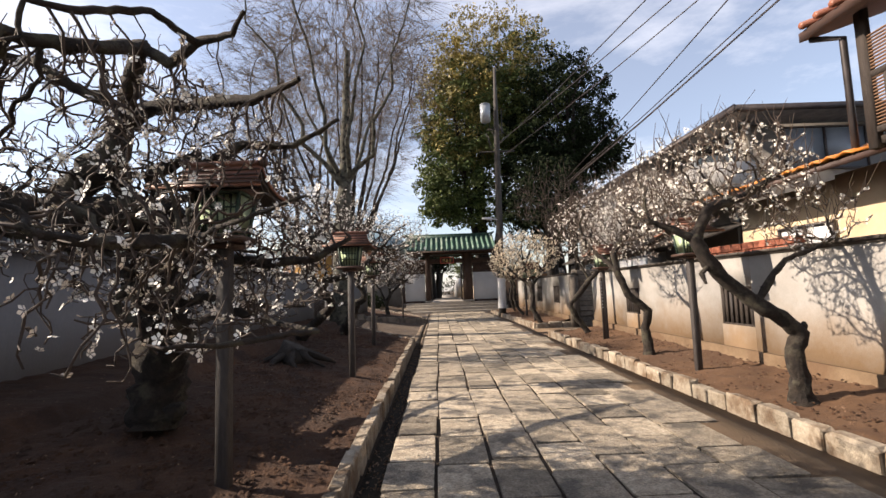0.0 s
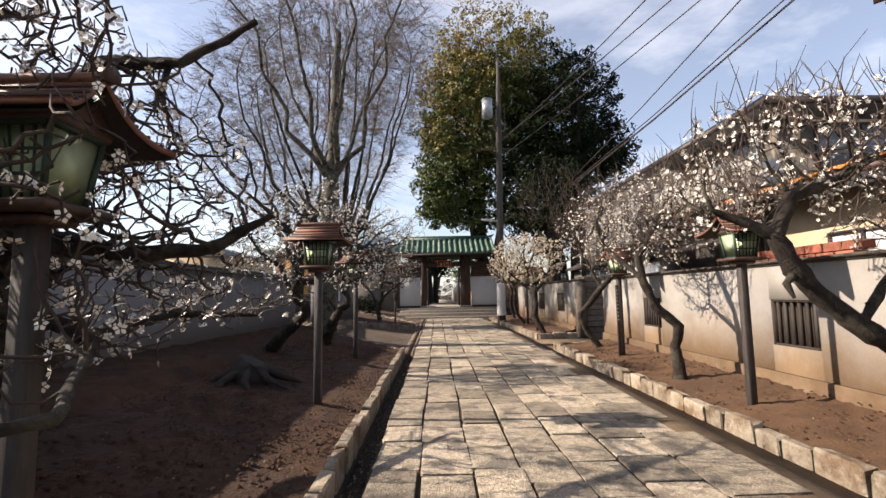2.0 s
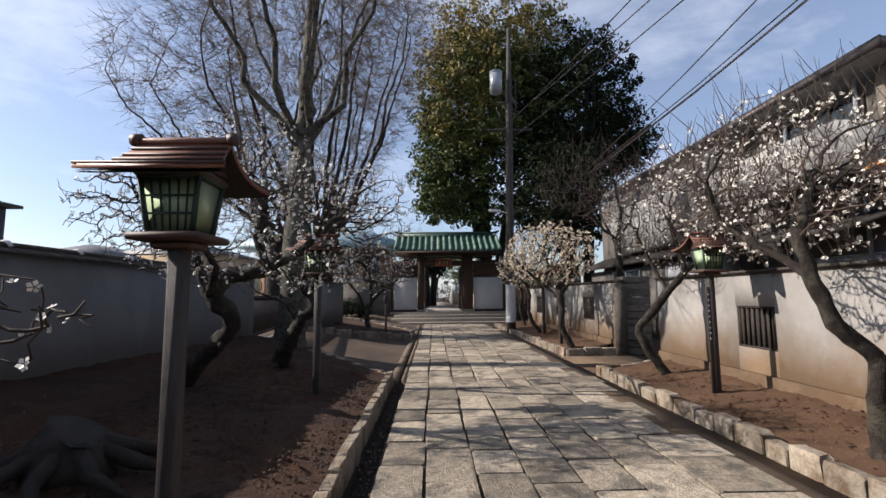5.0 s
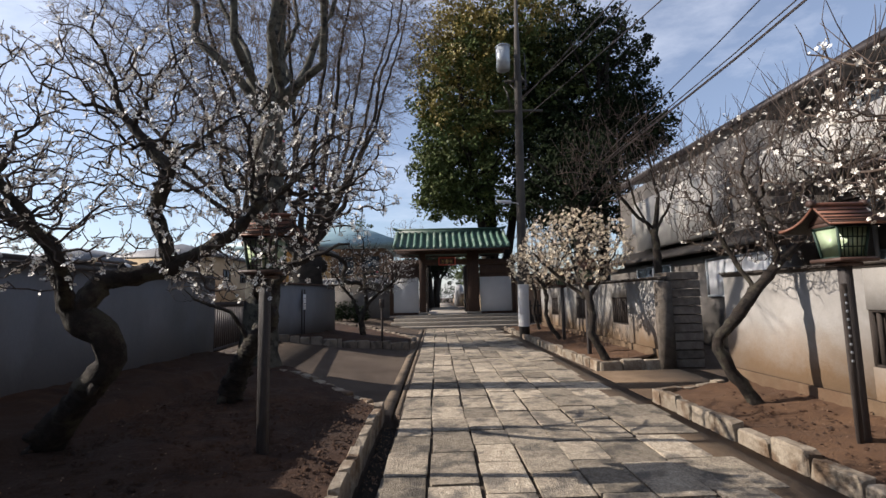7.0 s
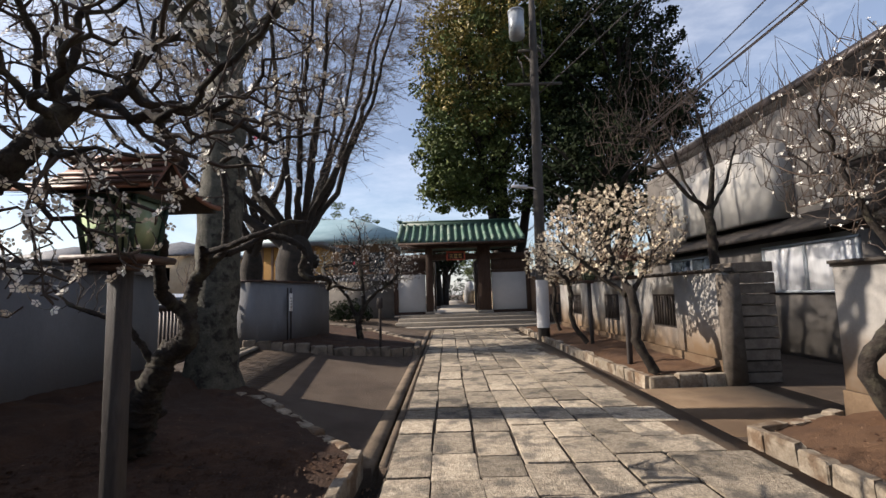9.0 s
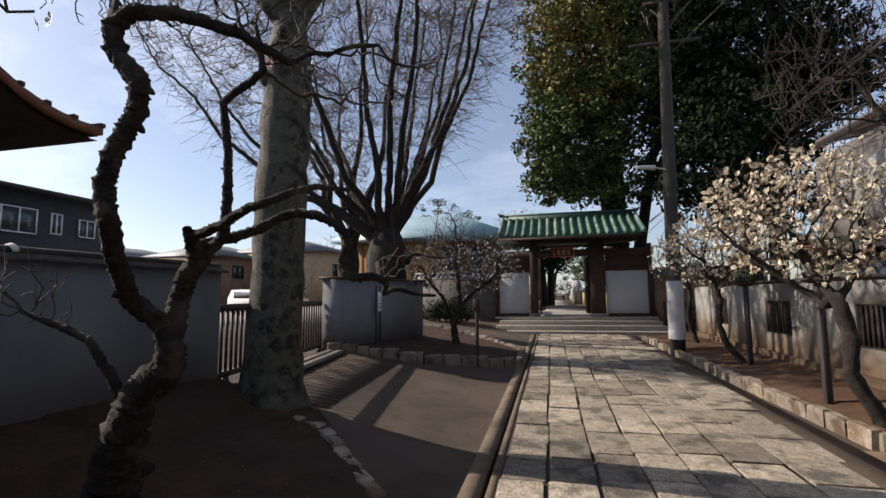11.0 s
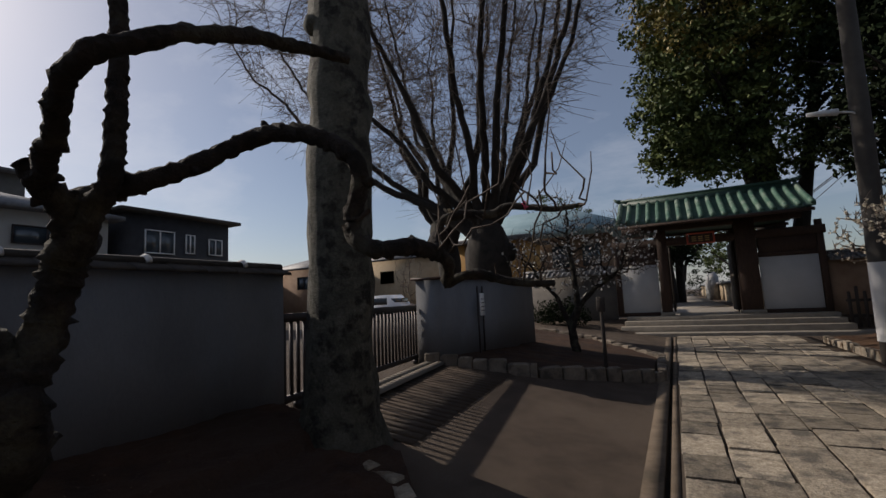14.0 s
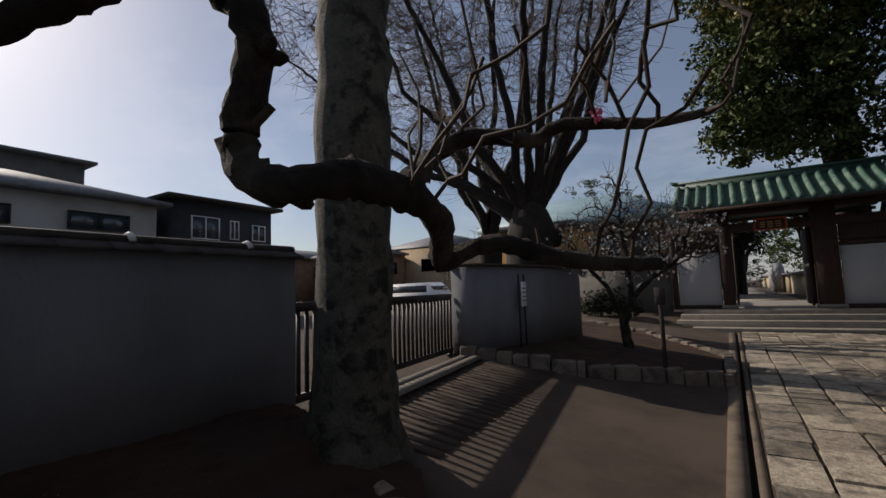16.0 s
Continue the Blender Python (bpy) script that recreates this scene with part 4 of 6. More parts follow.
def far_house(label, x, y, w, d, h, wallm, roofm, wins, slope=0.9, face="x"):
    """A two-storey house seen over the wall; wins: (along, up, width, height)."""
    t = thing("house", label, "building", at=(x, y, 0))
    g = Geo()
    g.box((-w, 0, 0), (0, d, h))
    part("wall", g, wallm, t)
    g = Geo()
    o = 0.45
    g.add([(-w - o, -o, h), (o, -o, h), (o, d + o, h), (-w - o, d + o, h), (-w / 2, d * 0.32, h + slope), (-w / 2, d * 0.68, h + slope), (-w - o, -o, h - 0.16), (o, -o, h - 0.16), (o, d + o, h - 0.16), (-w - o, d + o, h - 0.16)],
          [(0, 1, 4), (1, 2, 5, 4), (2, 3, 5), (3, 0, 4, 5), (0, 6, 7, 1), (1, 7, 8, 2), (2, 8, 9, 3), (3, 9, 6, 0), (6, 9, 8, 7)])
    part("roof", g, roofm, t)
    for a, u, ww, hh in wins:
        window(t, (0, a, u), ww, hh, "y", 1, WHITE_PAINT if wallm is BLACK_WALL else DARKMETAL, None, 2)
        window(t, (-w / 2, 0, u), ww, hh, "x", -1, DARKMETAL, None, 2)
    return t


far_house("white two-storey house with a grey tiled roof", -19.9, 9.2, 9, 11.4, 5.7, WHITE_WALL, TILE_K, [(9.3, 4.3, 2.1, 0.7), (5.6, 4.3, 2.1, 0.7), (2.0, 4.3, 1.9, 0.7)], 1.5)
far_house("black-boarded modern two-storey house", -20.1, 21.4, 7, 5.2, 6.25, BLACK_WALL, COPING, [(1.5, 4.3, 1.4, 1.1), (3.0, 4.4, 0.5, 0.95), (4.4, 4.4, 0.8, 0.85)], 0.55)
far_house("dark flat-roofed building behind the houses", -29, 7.2, 8, 14, 9.3, GREY_WALL, TILE_K, [(5, 5, 2, 1)], 0.1)
far_house("yellow-brown two-storey house far off", -17, 44, 9, 9, 5.4, CREAM, TILE_K, [(2, 3.2, 1.4, 1.1), (5.5, 3.2, 1.4, 1.1)], 1.4)
far_house("brown two-storey house far off", -24, 40, 7, 8, 4.9, BROWN_WALL, TILE_K, [(2, 3.0, 1.4, 1.1)], 1.2)
far_house("dark low house far off beyond the yard", -33, 36, 9, 14, 5.0, BROWN_WALL, TILE_K, [(2, 3.0, 1.4, 1.1), (6, 3, 1.4, 1.1)], 1.2)
far_house("low dark house beside the yard", -22, 0, 8, 7, 3.4, BROWN_WALL, TILE_K, [(2, 2.0, 1.4, 1.0)], 1.2)
t = thing("wooden_shed", "ochre wooden shed behind the short wall", "shed", at=(-7.0, 30, 0))
boxpart("wall", (-1.2, 0, 0), (2.2, 3, 4.1), surface("ochre_board", (0.42, 0.22, 0.06), (0.52, 0.3, 0.09), 5, 0.8, 0.3, 40, 0.2, streak=(8, 8, 1)), t)
for k in range(7):
    boxpart("post", (-1.2 + k * 0.52, -0.09, 0), (-1.08 + k * 0.52, -0.005, 4.1), BROWN_WALL, t)
boxpart("roof", (-1.6, -0.5, 4.1), (2.6, 3.4, 4.28), TILE_K, t)
t = thing("parked_car", "white parked van beyond the gate", "car", at=(-14.0, 31.5, 0.45))
g = Geo()
g.add([(x, y, z) for x, z in ((-2, 0.3), (-2, 0.95), (-1.75, 1.45), (1.2, 1.5), (1.75, 1.0), (2.1, 0.9), (2.1, 0.3)) for y in (-0.8, 0.8)],
      [(2 * i, 2 * i + 1, 2 * i + 3, 2 * i + 2) for i in range(6)] + [(12, 13, 1, 0), tuple(range(0, 14, 2)), tuple(range(13, 0, -2))])
part("body", g, PAINT_CAR, t)
g = Geo()
g.box((-1.6, -0.815, 0.98), (1.25, -0.79, 1.34))
g.box((1.3, -0.7, 1.0), (1.66, 0.7, 1.3))
part("window", g, PANE, t)
for x in (-1.3, 1.35):
    for y in (-0.8, 0.66):
        g = Geo()
        g.tube([(x, y, 0.32), (x, y + 0.16, 0.32)], 0.32, 14)
        part("wheel", g, DARKMETAL, t)

# utility pole, transformer and wires
pole = thing("utility_pole", "tall grey concrete utility pole with a white band", "pole", at=(4.5, 20.7, 0))
g = Geo()
g.tube([(0, 0, 0.0), (0.0, 0, 2), (0.12, 0, 9), (0.16, 0, 12.2)], [0.18, 0.17, 0.13, 0.06], 14)
part("shaft", g, POLE, pole, smooth=True)
g = Geo()
g.tube([(0, 0, 0.42), (0.01, 0, 1.82)], [0.192, 0.186], 16, caps=False)
part("band", g, BAND, pole, "white reflective band")
g = Geo()
g.tube([(-0.42, -0.25, 9.35), (-0.42, -0.25, 10.15)], 0.24, 14)
g.tube([(-0.42, -0.25, 10.15), (-0.42, -0.25, 10.2)], 0.26, 14)
part("transformer", g, METAL, pole, "grey drum transformer")
for z, l in ((9.0, 0.45), (7.9, 0.95)):
    boxpart("cross_arm", (-l * 0.8, -0.06, z), (l, 0.02, z + 0.07), POLE, pole, bevel=0)
g = Geo()
g.tube([(0.07, -0.05, 4.5), (-0.1, -0.12, 4.6), (-0.35, -0.2, 4.63)], 0.02, 6)
g.tube([(-0.33, -0.2, 4.63), (-0.8, -0.25, 4.66)], [0.07, 0.04], 8)
part("street_light", g, BAND, pole, "white street light arm")
rng = random.Random(9)
for k in range(7):
    g = Geo()
    a = rng.uniform(0, 6)
    g.tube([(0.15, 0, 8.3 + k * 0.22), (0.15 + 0.35 * math.cos(a), 0.3 * math.sin(a), 8.0 + k * 0.2), (0.4 * math.cos(a + 1), 0.35 * math.sin(a + 1), 8.6 + k * 0.25)], 0.018, 5)
    part("cable_loop", g, DARKMETAL, pole)


def wire(a, b, sag, r, name="overhead_wire"):
    a, b = Vector(a), Vector(b)
    d = (b - a) * 2.6
    g = Geo()
    pts = []
    for i in range(25):
        s = i / 24
        p = a + d * s
        pts.append((p.x, p.y, p.z - sag * 4 * s * (1 - s)))
    g.tube(pts, r, 5)
    tagged(g.obj(name, DARKMETAL, None, "thin dark overhead wire running from the pole", ""), category="wire", group="overhead wires")


for (bx, by, bz), z, sg in (((6.56, 9.98, 8.5), 8.3, 0.5), ((7.4, 10.5, 8.8), 8.4, 0.5), ((8.0, 10.5, 8.8), 7.6, 0.6)):
    wire((4.7, 20.7, z), (bx, by, bz), sg, 0.016)
for dz, x in ((0, 0), (0.06, 0.05), (0.15, -0.08), (0.5, -0.9)):
    g = Geo()
    p0, p1 = Vector((10.6 + x, 10.2, 8.5 + dz)), Vector((11.35 + x, 21.4, 9.0 + dz))
    d = p1 - p0
    p1 = Vector((9.7, 24.5, 7.6 + dz))
    pts = [p0 + (p0 - p1) * 1.4, p0, p0.lerp(p1, 0.5) + Vector((0, 0, -0.1)), p1, p1 + (p1 - p0) * 2.0]
    g.tube([tuple(p) for p in pts], 0.02, 5)
    tagged(g.obj("overhead_wire", DARKMETAL, None, "thick bundled overhead cable", ""), category="wire", group="overhead wires")

# ---- lanterns ----
def lantern(x, y, z0, label, big=1.0, lit=False):
    """Garden lantern on a square post: tapered green box, gabled copper roof with its ridge across the path."""
    t = thing("lantern", label, "lantern", "lanterns along the path", (x, y, z0))
    hz = 1.72 - z0
    boxpart("post", (-0.04, -0.04, -0.1), (0.04, 0.04, hz - 0.04), POSTWOOD, t, "square wooden post", 0.008)
    boxpart("tray", (-0.175, -0.165, hz - 0.035), (0.175, 0.165, hz), COPPER_D, t, "dark copper tray")
    boxpart("tray_neck", (-0.10, -0.09, hz - 0.07), (0.10, 0.09, hz - 0.037), COPPER_D, t)
    b, c, h = 0.105, 0.14, 0.275
    def ring(u, k=1.0):
        w = b + (c - b) * u
        return [(-w * k, -w * 0.9 * k, hz + h * u), (w * k, -w * 0.9 * k, hz + h * u), (w * k, w * 0.9 * k, hz + h * u), (-w * k, w * 0.9 * k, hz + h * u)]
    g = Geo()
    lo, hi = ring(0.0), ring(1.0)
    for i in range(4):
        g.tube([lo[i], hi[i]], 0.015, 4)
        g.tube([lo[i], lo[(i + 1) % 4]], 0.016, 4)
        g.tube([hi[i], hi[(i + 1) % 4]], 0.016, 4)
    part("frame", g, LGREEN, t, "green patinated frame")
    for i in range(4):
        a, e = ring(0.05, 0.96), ring(0.95, 0.96)
        q = [a[i], a[(i + 1) % 4], e[(i + 1) % 4], e[i]]
        cc = Vector((0, 0, hz + h / 2))
        g = Geo()
        g.add(q + [tuple(Vector(p).lerp(cc, 0.04)) for p in q], [(0, 1, 2, 3), (7, 6, 5, 4), (0, 4, 5, 1), (1, 5, 6, 2), (2, 6, 7, 3), (3, 7, 4, 0)])
        part("pane", g, LPANE, t, "pale green translucent pane")
        if i % 2 == 0:
            g = Geo()
            for m in range(1, 6):
                p0, p1 = Vector(q[0]).lerp(Vector(q[1]), m / 6), Vector(q[3]).lerp(Vector(q[2]), m / 6)
                off = (p0 - cc) * 0.03
                g.tube([tuple(p0 + off), tuple(p1 + off)], 0.006, 4)
            for m in (1, 2):
                p0, p1 = Vector(q[0]).lerp(Vector(q[3]), m / 3), Vector(q[1]).lerp(Vector(q[2]), m / 3)
                g.tube([tuple(p0 + (p0 - cc) * 0.03), tuple(p1 + (p1 - cc) * 0.03)], 0.006, 4)
            part("grille", g, LGREEN, t)
    boxpart("collar", (-0.165, -0.15, hz + h), (0.165, 0.15, hz + h + 0.04), COPPER_D, t)
    # curved gable roof
    us = np.linspace(0, 1, 7)
    zr = hz + h + 0.20
    prof = [(0.285 * u, zr - 0.19 * (1 - (1 - u) ** 1.7)) for u in us]
    for s in (-1, 1):
        g = Geo()
        top = []
        for k, (yy, zz) in enumerate(prof):
            fl = 0.235 + 0.10 * us[k] ** 2
            top += [(-fl, s * yy, zz), (fl, s * yy, zz)]
        n = len(prof)
        bot = [(p[0], p[1], p[2] - 0.02) for p in top]
        g.add(top + bot, [(2 * i, 2 * i + 1, 2 * i + 3, 2 * i + 2) for i in range(n - 1)] + [(2 * n + 2 * i, 2 * n + 2 * i + 2, 2 * n + 2 * i + 3, 2 * n + 2 * i + 1) for i in range(n - 1)] +
              [(2 * i, 2 * i + 2, 2 * n + 2 * i + 2, 2 * n + 2 * i) for i in range(n - 1)] + [(2 * i + 1, 2 * n + 2 * i + 1, 2 * n + 2 * i + 3, 2 * i + 3) for i in range(n - 1)] + [(2 * n - 2, 2 * n - 1, 4 * n - 1, 4 * n - 2)])
        part("roof_slope", g, COPPER, t, "copper sheet roof")
        # Added dark sheet gives the roof's underside its shade.
        g = Geo()
        und = [(q[0] * 0.98, q[1] * 0.98, q[2] - 0.004) for q in bot]
        und += [(q[0], q[1], q[2] - 0.012) for q in und]
        g.add(und, [(2 * i, 2 * i + 1, 2 * i + 3, 2 * i + 2) for i in range(n - 1)] + [(2 * n + 2 * i, 2 * n + 2 * i + 2, 2 * n + 2 * i + 3, 2 * n + 2 * i + 1) for i in range(n - 1)])
        part("roof_board", g, DARKWOOD, t, "dark sheet added as shade under the copper roof")
        g = Geo()
        for k in range(1, n):
            yy, zz = prof[k]
            fl = 0.235 + 0.10 * us[k] ** 2
            g.box((-fl, s * yy - 0.006, zz + 0.001), (fl, s * yy + 0.006, zz + 0.012))
        part("roof_seam", g, COPPER_D, t)
    boxpart("ridge", (-0.24, -0.022, zr - 0.01), (0.24, 0.022, zr + 0.025), COPPER, t)
    for s in (-1, 1):
        g = Geo()
        g.tube([(s * 0.22, 0, zr + 0.012), (s * 0.265, 0, zr + 0.018)], [0.036, 0.032], 8)
        part("ridge_cap", g, COPPER_D, t)
        g = Geo()
        g.add([(s * 0.15, -0.14, hz + h + 0.04), (s * 0.15, 0.14, hz + h + 0.04), (s * 0.15, 0, zr - 0.025), (s * 0.17, -0.14, hz + h + 0.04), (s * 0.17, 0.14, hz + h + 0.04), (s * 0.17, 0, zr - 0.025)],
              [(0, 1, 2), (5, 4, 3), (0, 3, 4, 1), (1, 4, 5, 2), (2, 5, 3, 0)])
        part("gable", g, COPPER_D, t)
    return t


for x, y in ((0.18, 1.95), (0.30, 5.5), (0.09, 9.1), (4.98, 1.5), (4.98, 5.27), (5.15, 9.1), (4.88, 15.26), (5.2, 18.4)):
    lantern(x, y, 0.12 if x > 1 else 0.15, "copper-roofed garden lantern with green panes on a wooden post")

# ---- trees ----
def colonize(skeleton, att, step, di, dk, iters=90, jitter=0.25, seed=1, up=0.0, radii=True):
    """Grows branches from a skeleton of polylines towards scattered points. Returns places, parents, given radii."""
    rng = np.random.default_rng(seed)
    pos, par, giv = [], [], []
    for pl in skeleton:
        pts = [Vector(p[:3]) for p in pl]
        rad = [p[3] if len(p) > 3 else 0.0 for p in pl]
        if not pos:
            last = -1
            pos.append(np.array(pts[0])); par.append(-1); giv.append(rad[0]); last = 0
        else:
            A = np.array(pos)
            last = int(np.argmin(((A - np.array(pts[0])) ** 2).sum(1)))
        for k in range(1, len(pts)):
            d = pts[k] - pts[k - 1]
            n = max(1, int(d.length / step + 0.5))
            for j in range(1, n + 1):
                q = np.array(pts[k - 1] + d * (j / n)) + rng.normal(0, step * 0.06, 3) * (j < n)
                pos.append(q); par.append(last); giv.append(rad[k - 1] + (rad[k] - rad[k - 1]) * j / n)
                last = len(pos) - 1
    A = np.asarray(att, float)
    P = np.array(pos)
    d2 = ((A[:, None, :] - P[None]) ** 2).sum(2)
    near, dist = d2.argmin(1), np.sqrt(d2.min(1))
    alive = dist > dk
    for it in range(iters):
        m = alive & (dist < di)
        if not m.any():
            break
        a = A[m]
        nn = near[m]
        dirs = a - P[nn]
        dirs /= np.maximum(np.linalg.norm(dirs, axis=1), 1e-9)[:, None]
        uq, inv = np.unique(nn, return_inverse=True)
        s = np.zeros((len(uq), 3))
        np.add.at(s, inv, dirs)
        s /= np.maximum(np.linalg.norm(s, axis=1), 1e-9)[:, None]
        s += rng.normal(0, jitter, s.shape)
        s[:, 2] += up
        s /= np.maximum(np.linalg.norm(s, axis=1), 1e-9)[:, None]
        new_p = P[uq] + s * step
        base = len(P)
        P = np.concatenate([P, new_p])
        par.extend(uq.tolist())
        giv.extend([0.0] * len(uq))
        dd = ((A[:, None, :] - new_p[None]) ** 2).sum(2)
        k = dd.argmin(1)
        dm = np.sqrt(dd.min(1))
        better = dm < dist
        near = np.where(better, base + k, near)
        dist = np.where(better, dm, dist)
        alive &= dist > dk
        if len(P) > 9000:
            break
    return P, np.array(par), np.array(giv)


def chains(P, par, giv, tip, power):
    n = len(P)
    ch = [[] for _ in range(n)]
    for i in range(1, n):
        ch[par[i]].append(i)
    R = np.zeros(n)
    for i in range(n - 1, -1, -1):
        s = sum(R[c] ** power for c in ch[i])
        R[i] = max((s if s > 0 else tip ** power) ** (1 / power), giv[i])
    out = []
    stack = [(0, -1)]
    while stack:
        i, p = stack.pop()
        c = [i] if p < 0 else [p, i]
        while ch[i]:
            o = sorted(ch[i], key=lambda q: -R[q])
            for q in o[1:]:
                stack.append((q, i))
            i = o[0]
            c.append(i)
        out.append(c)
    return out, R, ch


FLOWER = []
for k in range(5):
    a = k * 2 * math.pi / 5
    for r, da, z in ((0.12, 0, 0), (0.75, -0.5, 0.18), (1.0, 0, 0.3), (0.75, 0.5, 0.18)):
        FLOWER.append((r * math.cos(a + da), r * math.sin(a + da), z))
FLOWER = np.array(FLOWER)
FLOWER_F = np.array([[4 * k, 4 * k + 1, 4 * k + 2, 4 * k + 3] for k in range(5)])


def scatter(g, pts, tmpl, faces, size, rng, spread=0.0, toward=None):
    """Copies a small template to each point with a random turn."""
    n = len(pts)
    q = rng.normal(size=(n, 3))
    if toward is not None:
        q += toward
    q /= np.linalg.norm(q, axis=1)[:, None]
    h = rng.normal(size=(n, 3))
    a = np.cross(q, h)
    a /= np.linalg.norm(a, axis=1)[:, None]
    b = np.cross(q, a)
    s = size * rng.uniform(0.7, 1.25, (n, 1, 1))
    v = pts[:, None, :] + s * (tmpl[None, :, 0:1] * a[:, None] + tmpl[None, :, 1:2] * b[:, None] + tmpl[None, :, 2:3] * q[:, None])
    f = (faces[None] + (np.arange(n) * len(tmpl))[:, None, None]).reshape(-1, faces.shape[1])
    g.addn(v.reshape(-1, 3), f)


def blobs(rng, spec):
    """Random points in ellipsoids: (centre, radii, count), denser towards the shell."""
    out = []
    for c, r, n in spec:
        d = rng.normal(size=(n, 3))
        d /= np.linalg.norm(d, axis=1)[:, None]
        out.append(np.array(c) + d * np.array(r) * (rng.uniform(0.08, 1, (n, 1)) ** 0.45))
    return np.concatenate(out)


def tree(name, label, category, skeleton, spec, seed, step=0.09, di=0.6, dk=0.13, jitter=0.3, tip=0.004, power=2.2, bark=BARK, twig=TWIG_DARK,
         flowers=0, fsize=0.016, petal=None, shoots=0, shoot_len=0.3, up=0.0, rough=0.12, group="", split=0.012, pinks=0, iters=90, knobs=0, ragged=0):
    rng = np.random.default_rng(seed)
    att = blobs(rng, spec)
    P, par, giv = colonize(skeleton, att, step, di, dk, iters, jitter, seed, up)
    cs, R, ch = chains(P, par, giv, tip, power)
    base = P[0].copy()
    t = thing(name, label, category, group, tuple(base))
    G1, G2 = Geo(), Geo()
    for c in cs:
        pts, r = P[c] - base, R[c].copy()
        if len(c) > 1 and c[0] != 0:
            r[0] = min(r[0], r[1] * 1.15)
        if len(pts) < 2:
            continue
        if R[c[1]] > split:
            k = len(c)
            while k > 2 and R[c[k - 1]] < split * 0.5:
                k -= 1
            if ragged:
                u, w = np.arange(k), np.linspace(0, k - 1, (k - 1) * ragged + 1)
                fine = np.stack([np.interp(w, u, pts[:k, j]) for j in range(3)], -1)
                soft = fine.copy()
                for _ in range(4):
                    soft[1:-1] = (soft[:-2] + soft[1:-1] * 2 + soft[2:]) / 4
                G1.tube(soft, np.interp(w, u, r[:k]), 12, False, 0.12, rng)
            else:
                G1.tube(pts[:k], r[:k], 9 if r[0] > 0.05 else 6, False, rough, rng)
            if k < len(c):
                G2.tube(pts[k - 1:], r[k - 1:], 4, False)
        else:
            G2.tube(pts, r, 4 if r[0] > 0.006 else 3, False)
    thin = np.where(R < max(tip * 2.2, 0.006))[0]
    if shoots:
        for i in rng.choice(thin, shoots):
            p = P[i] - base
            d = np.array([rng.normal(0, 0.35), rng.normal(0, 0.35), 1.0])
            L = shoot_len * rng.uniform(0.4, 1.2)
            q = [p, p + d * L * 0.5 + rng.normal(0, 0.012, 3), p + d * L]
            G2.tube(q, [tip, tip * 0.8, tip * 0.45], 3, False)
    for _ in range(knobs):
        i = int(rng.choice(np.where(R > 0.022)[0]))
        p = P[i] - base
        d = rng.normal(size=3)
        d /= np.linalg.norm(d)
        G1.tube([p, p + d * R[i] * 1.2, p + d * R[i] * 1.6], [R[i] * 0.6, R[i] * 0.4, R[i] * 0.15], 6, True, 0.15, rng)
    if G1.n:
        part("trunk", G1, bark, t, smooth=True)
    if G2.n:
        part("twig_mass", G2, twig, t, kind="stuff")
    if flowers:
        idx = rng.choice(thin, flowers)
        pts = P[idx] - base + rng.normal(0, 0.012, (flowers, 3))
        g = Geo()
        scatter(g, pts, FLOWER, FLOWER_F, fsize, rng, toward=np.array((-0.5, -0.3, 0.4)))
        part("blossom", g, petal or PETAL, t, "small open white blossom", "stuff")
    if pinks:
        idx = rng.choice(thin, pinks)
        g = Geo()
        scatter(g, P[idx] - base, FLOWER, FLOWER_F, 0.018, rng)
        scatter(g, P[idx] - base, FLOWER, FLOWER_F, 0.016, rng)
        part("pink_blossom", g, PETAL_P, t, "few bright pink blossoms", "stuff")
    return t


PL = "gnarled dark-barked plum tree in white blossom"
GRP = "plum trees along the path"
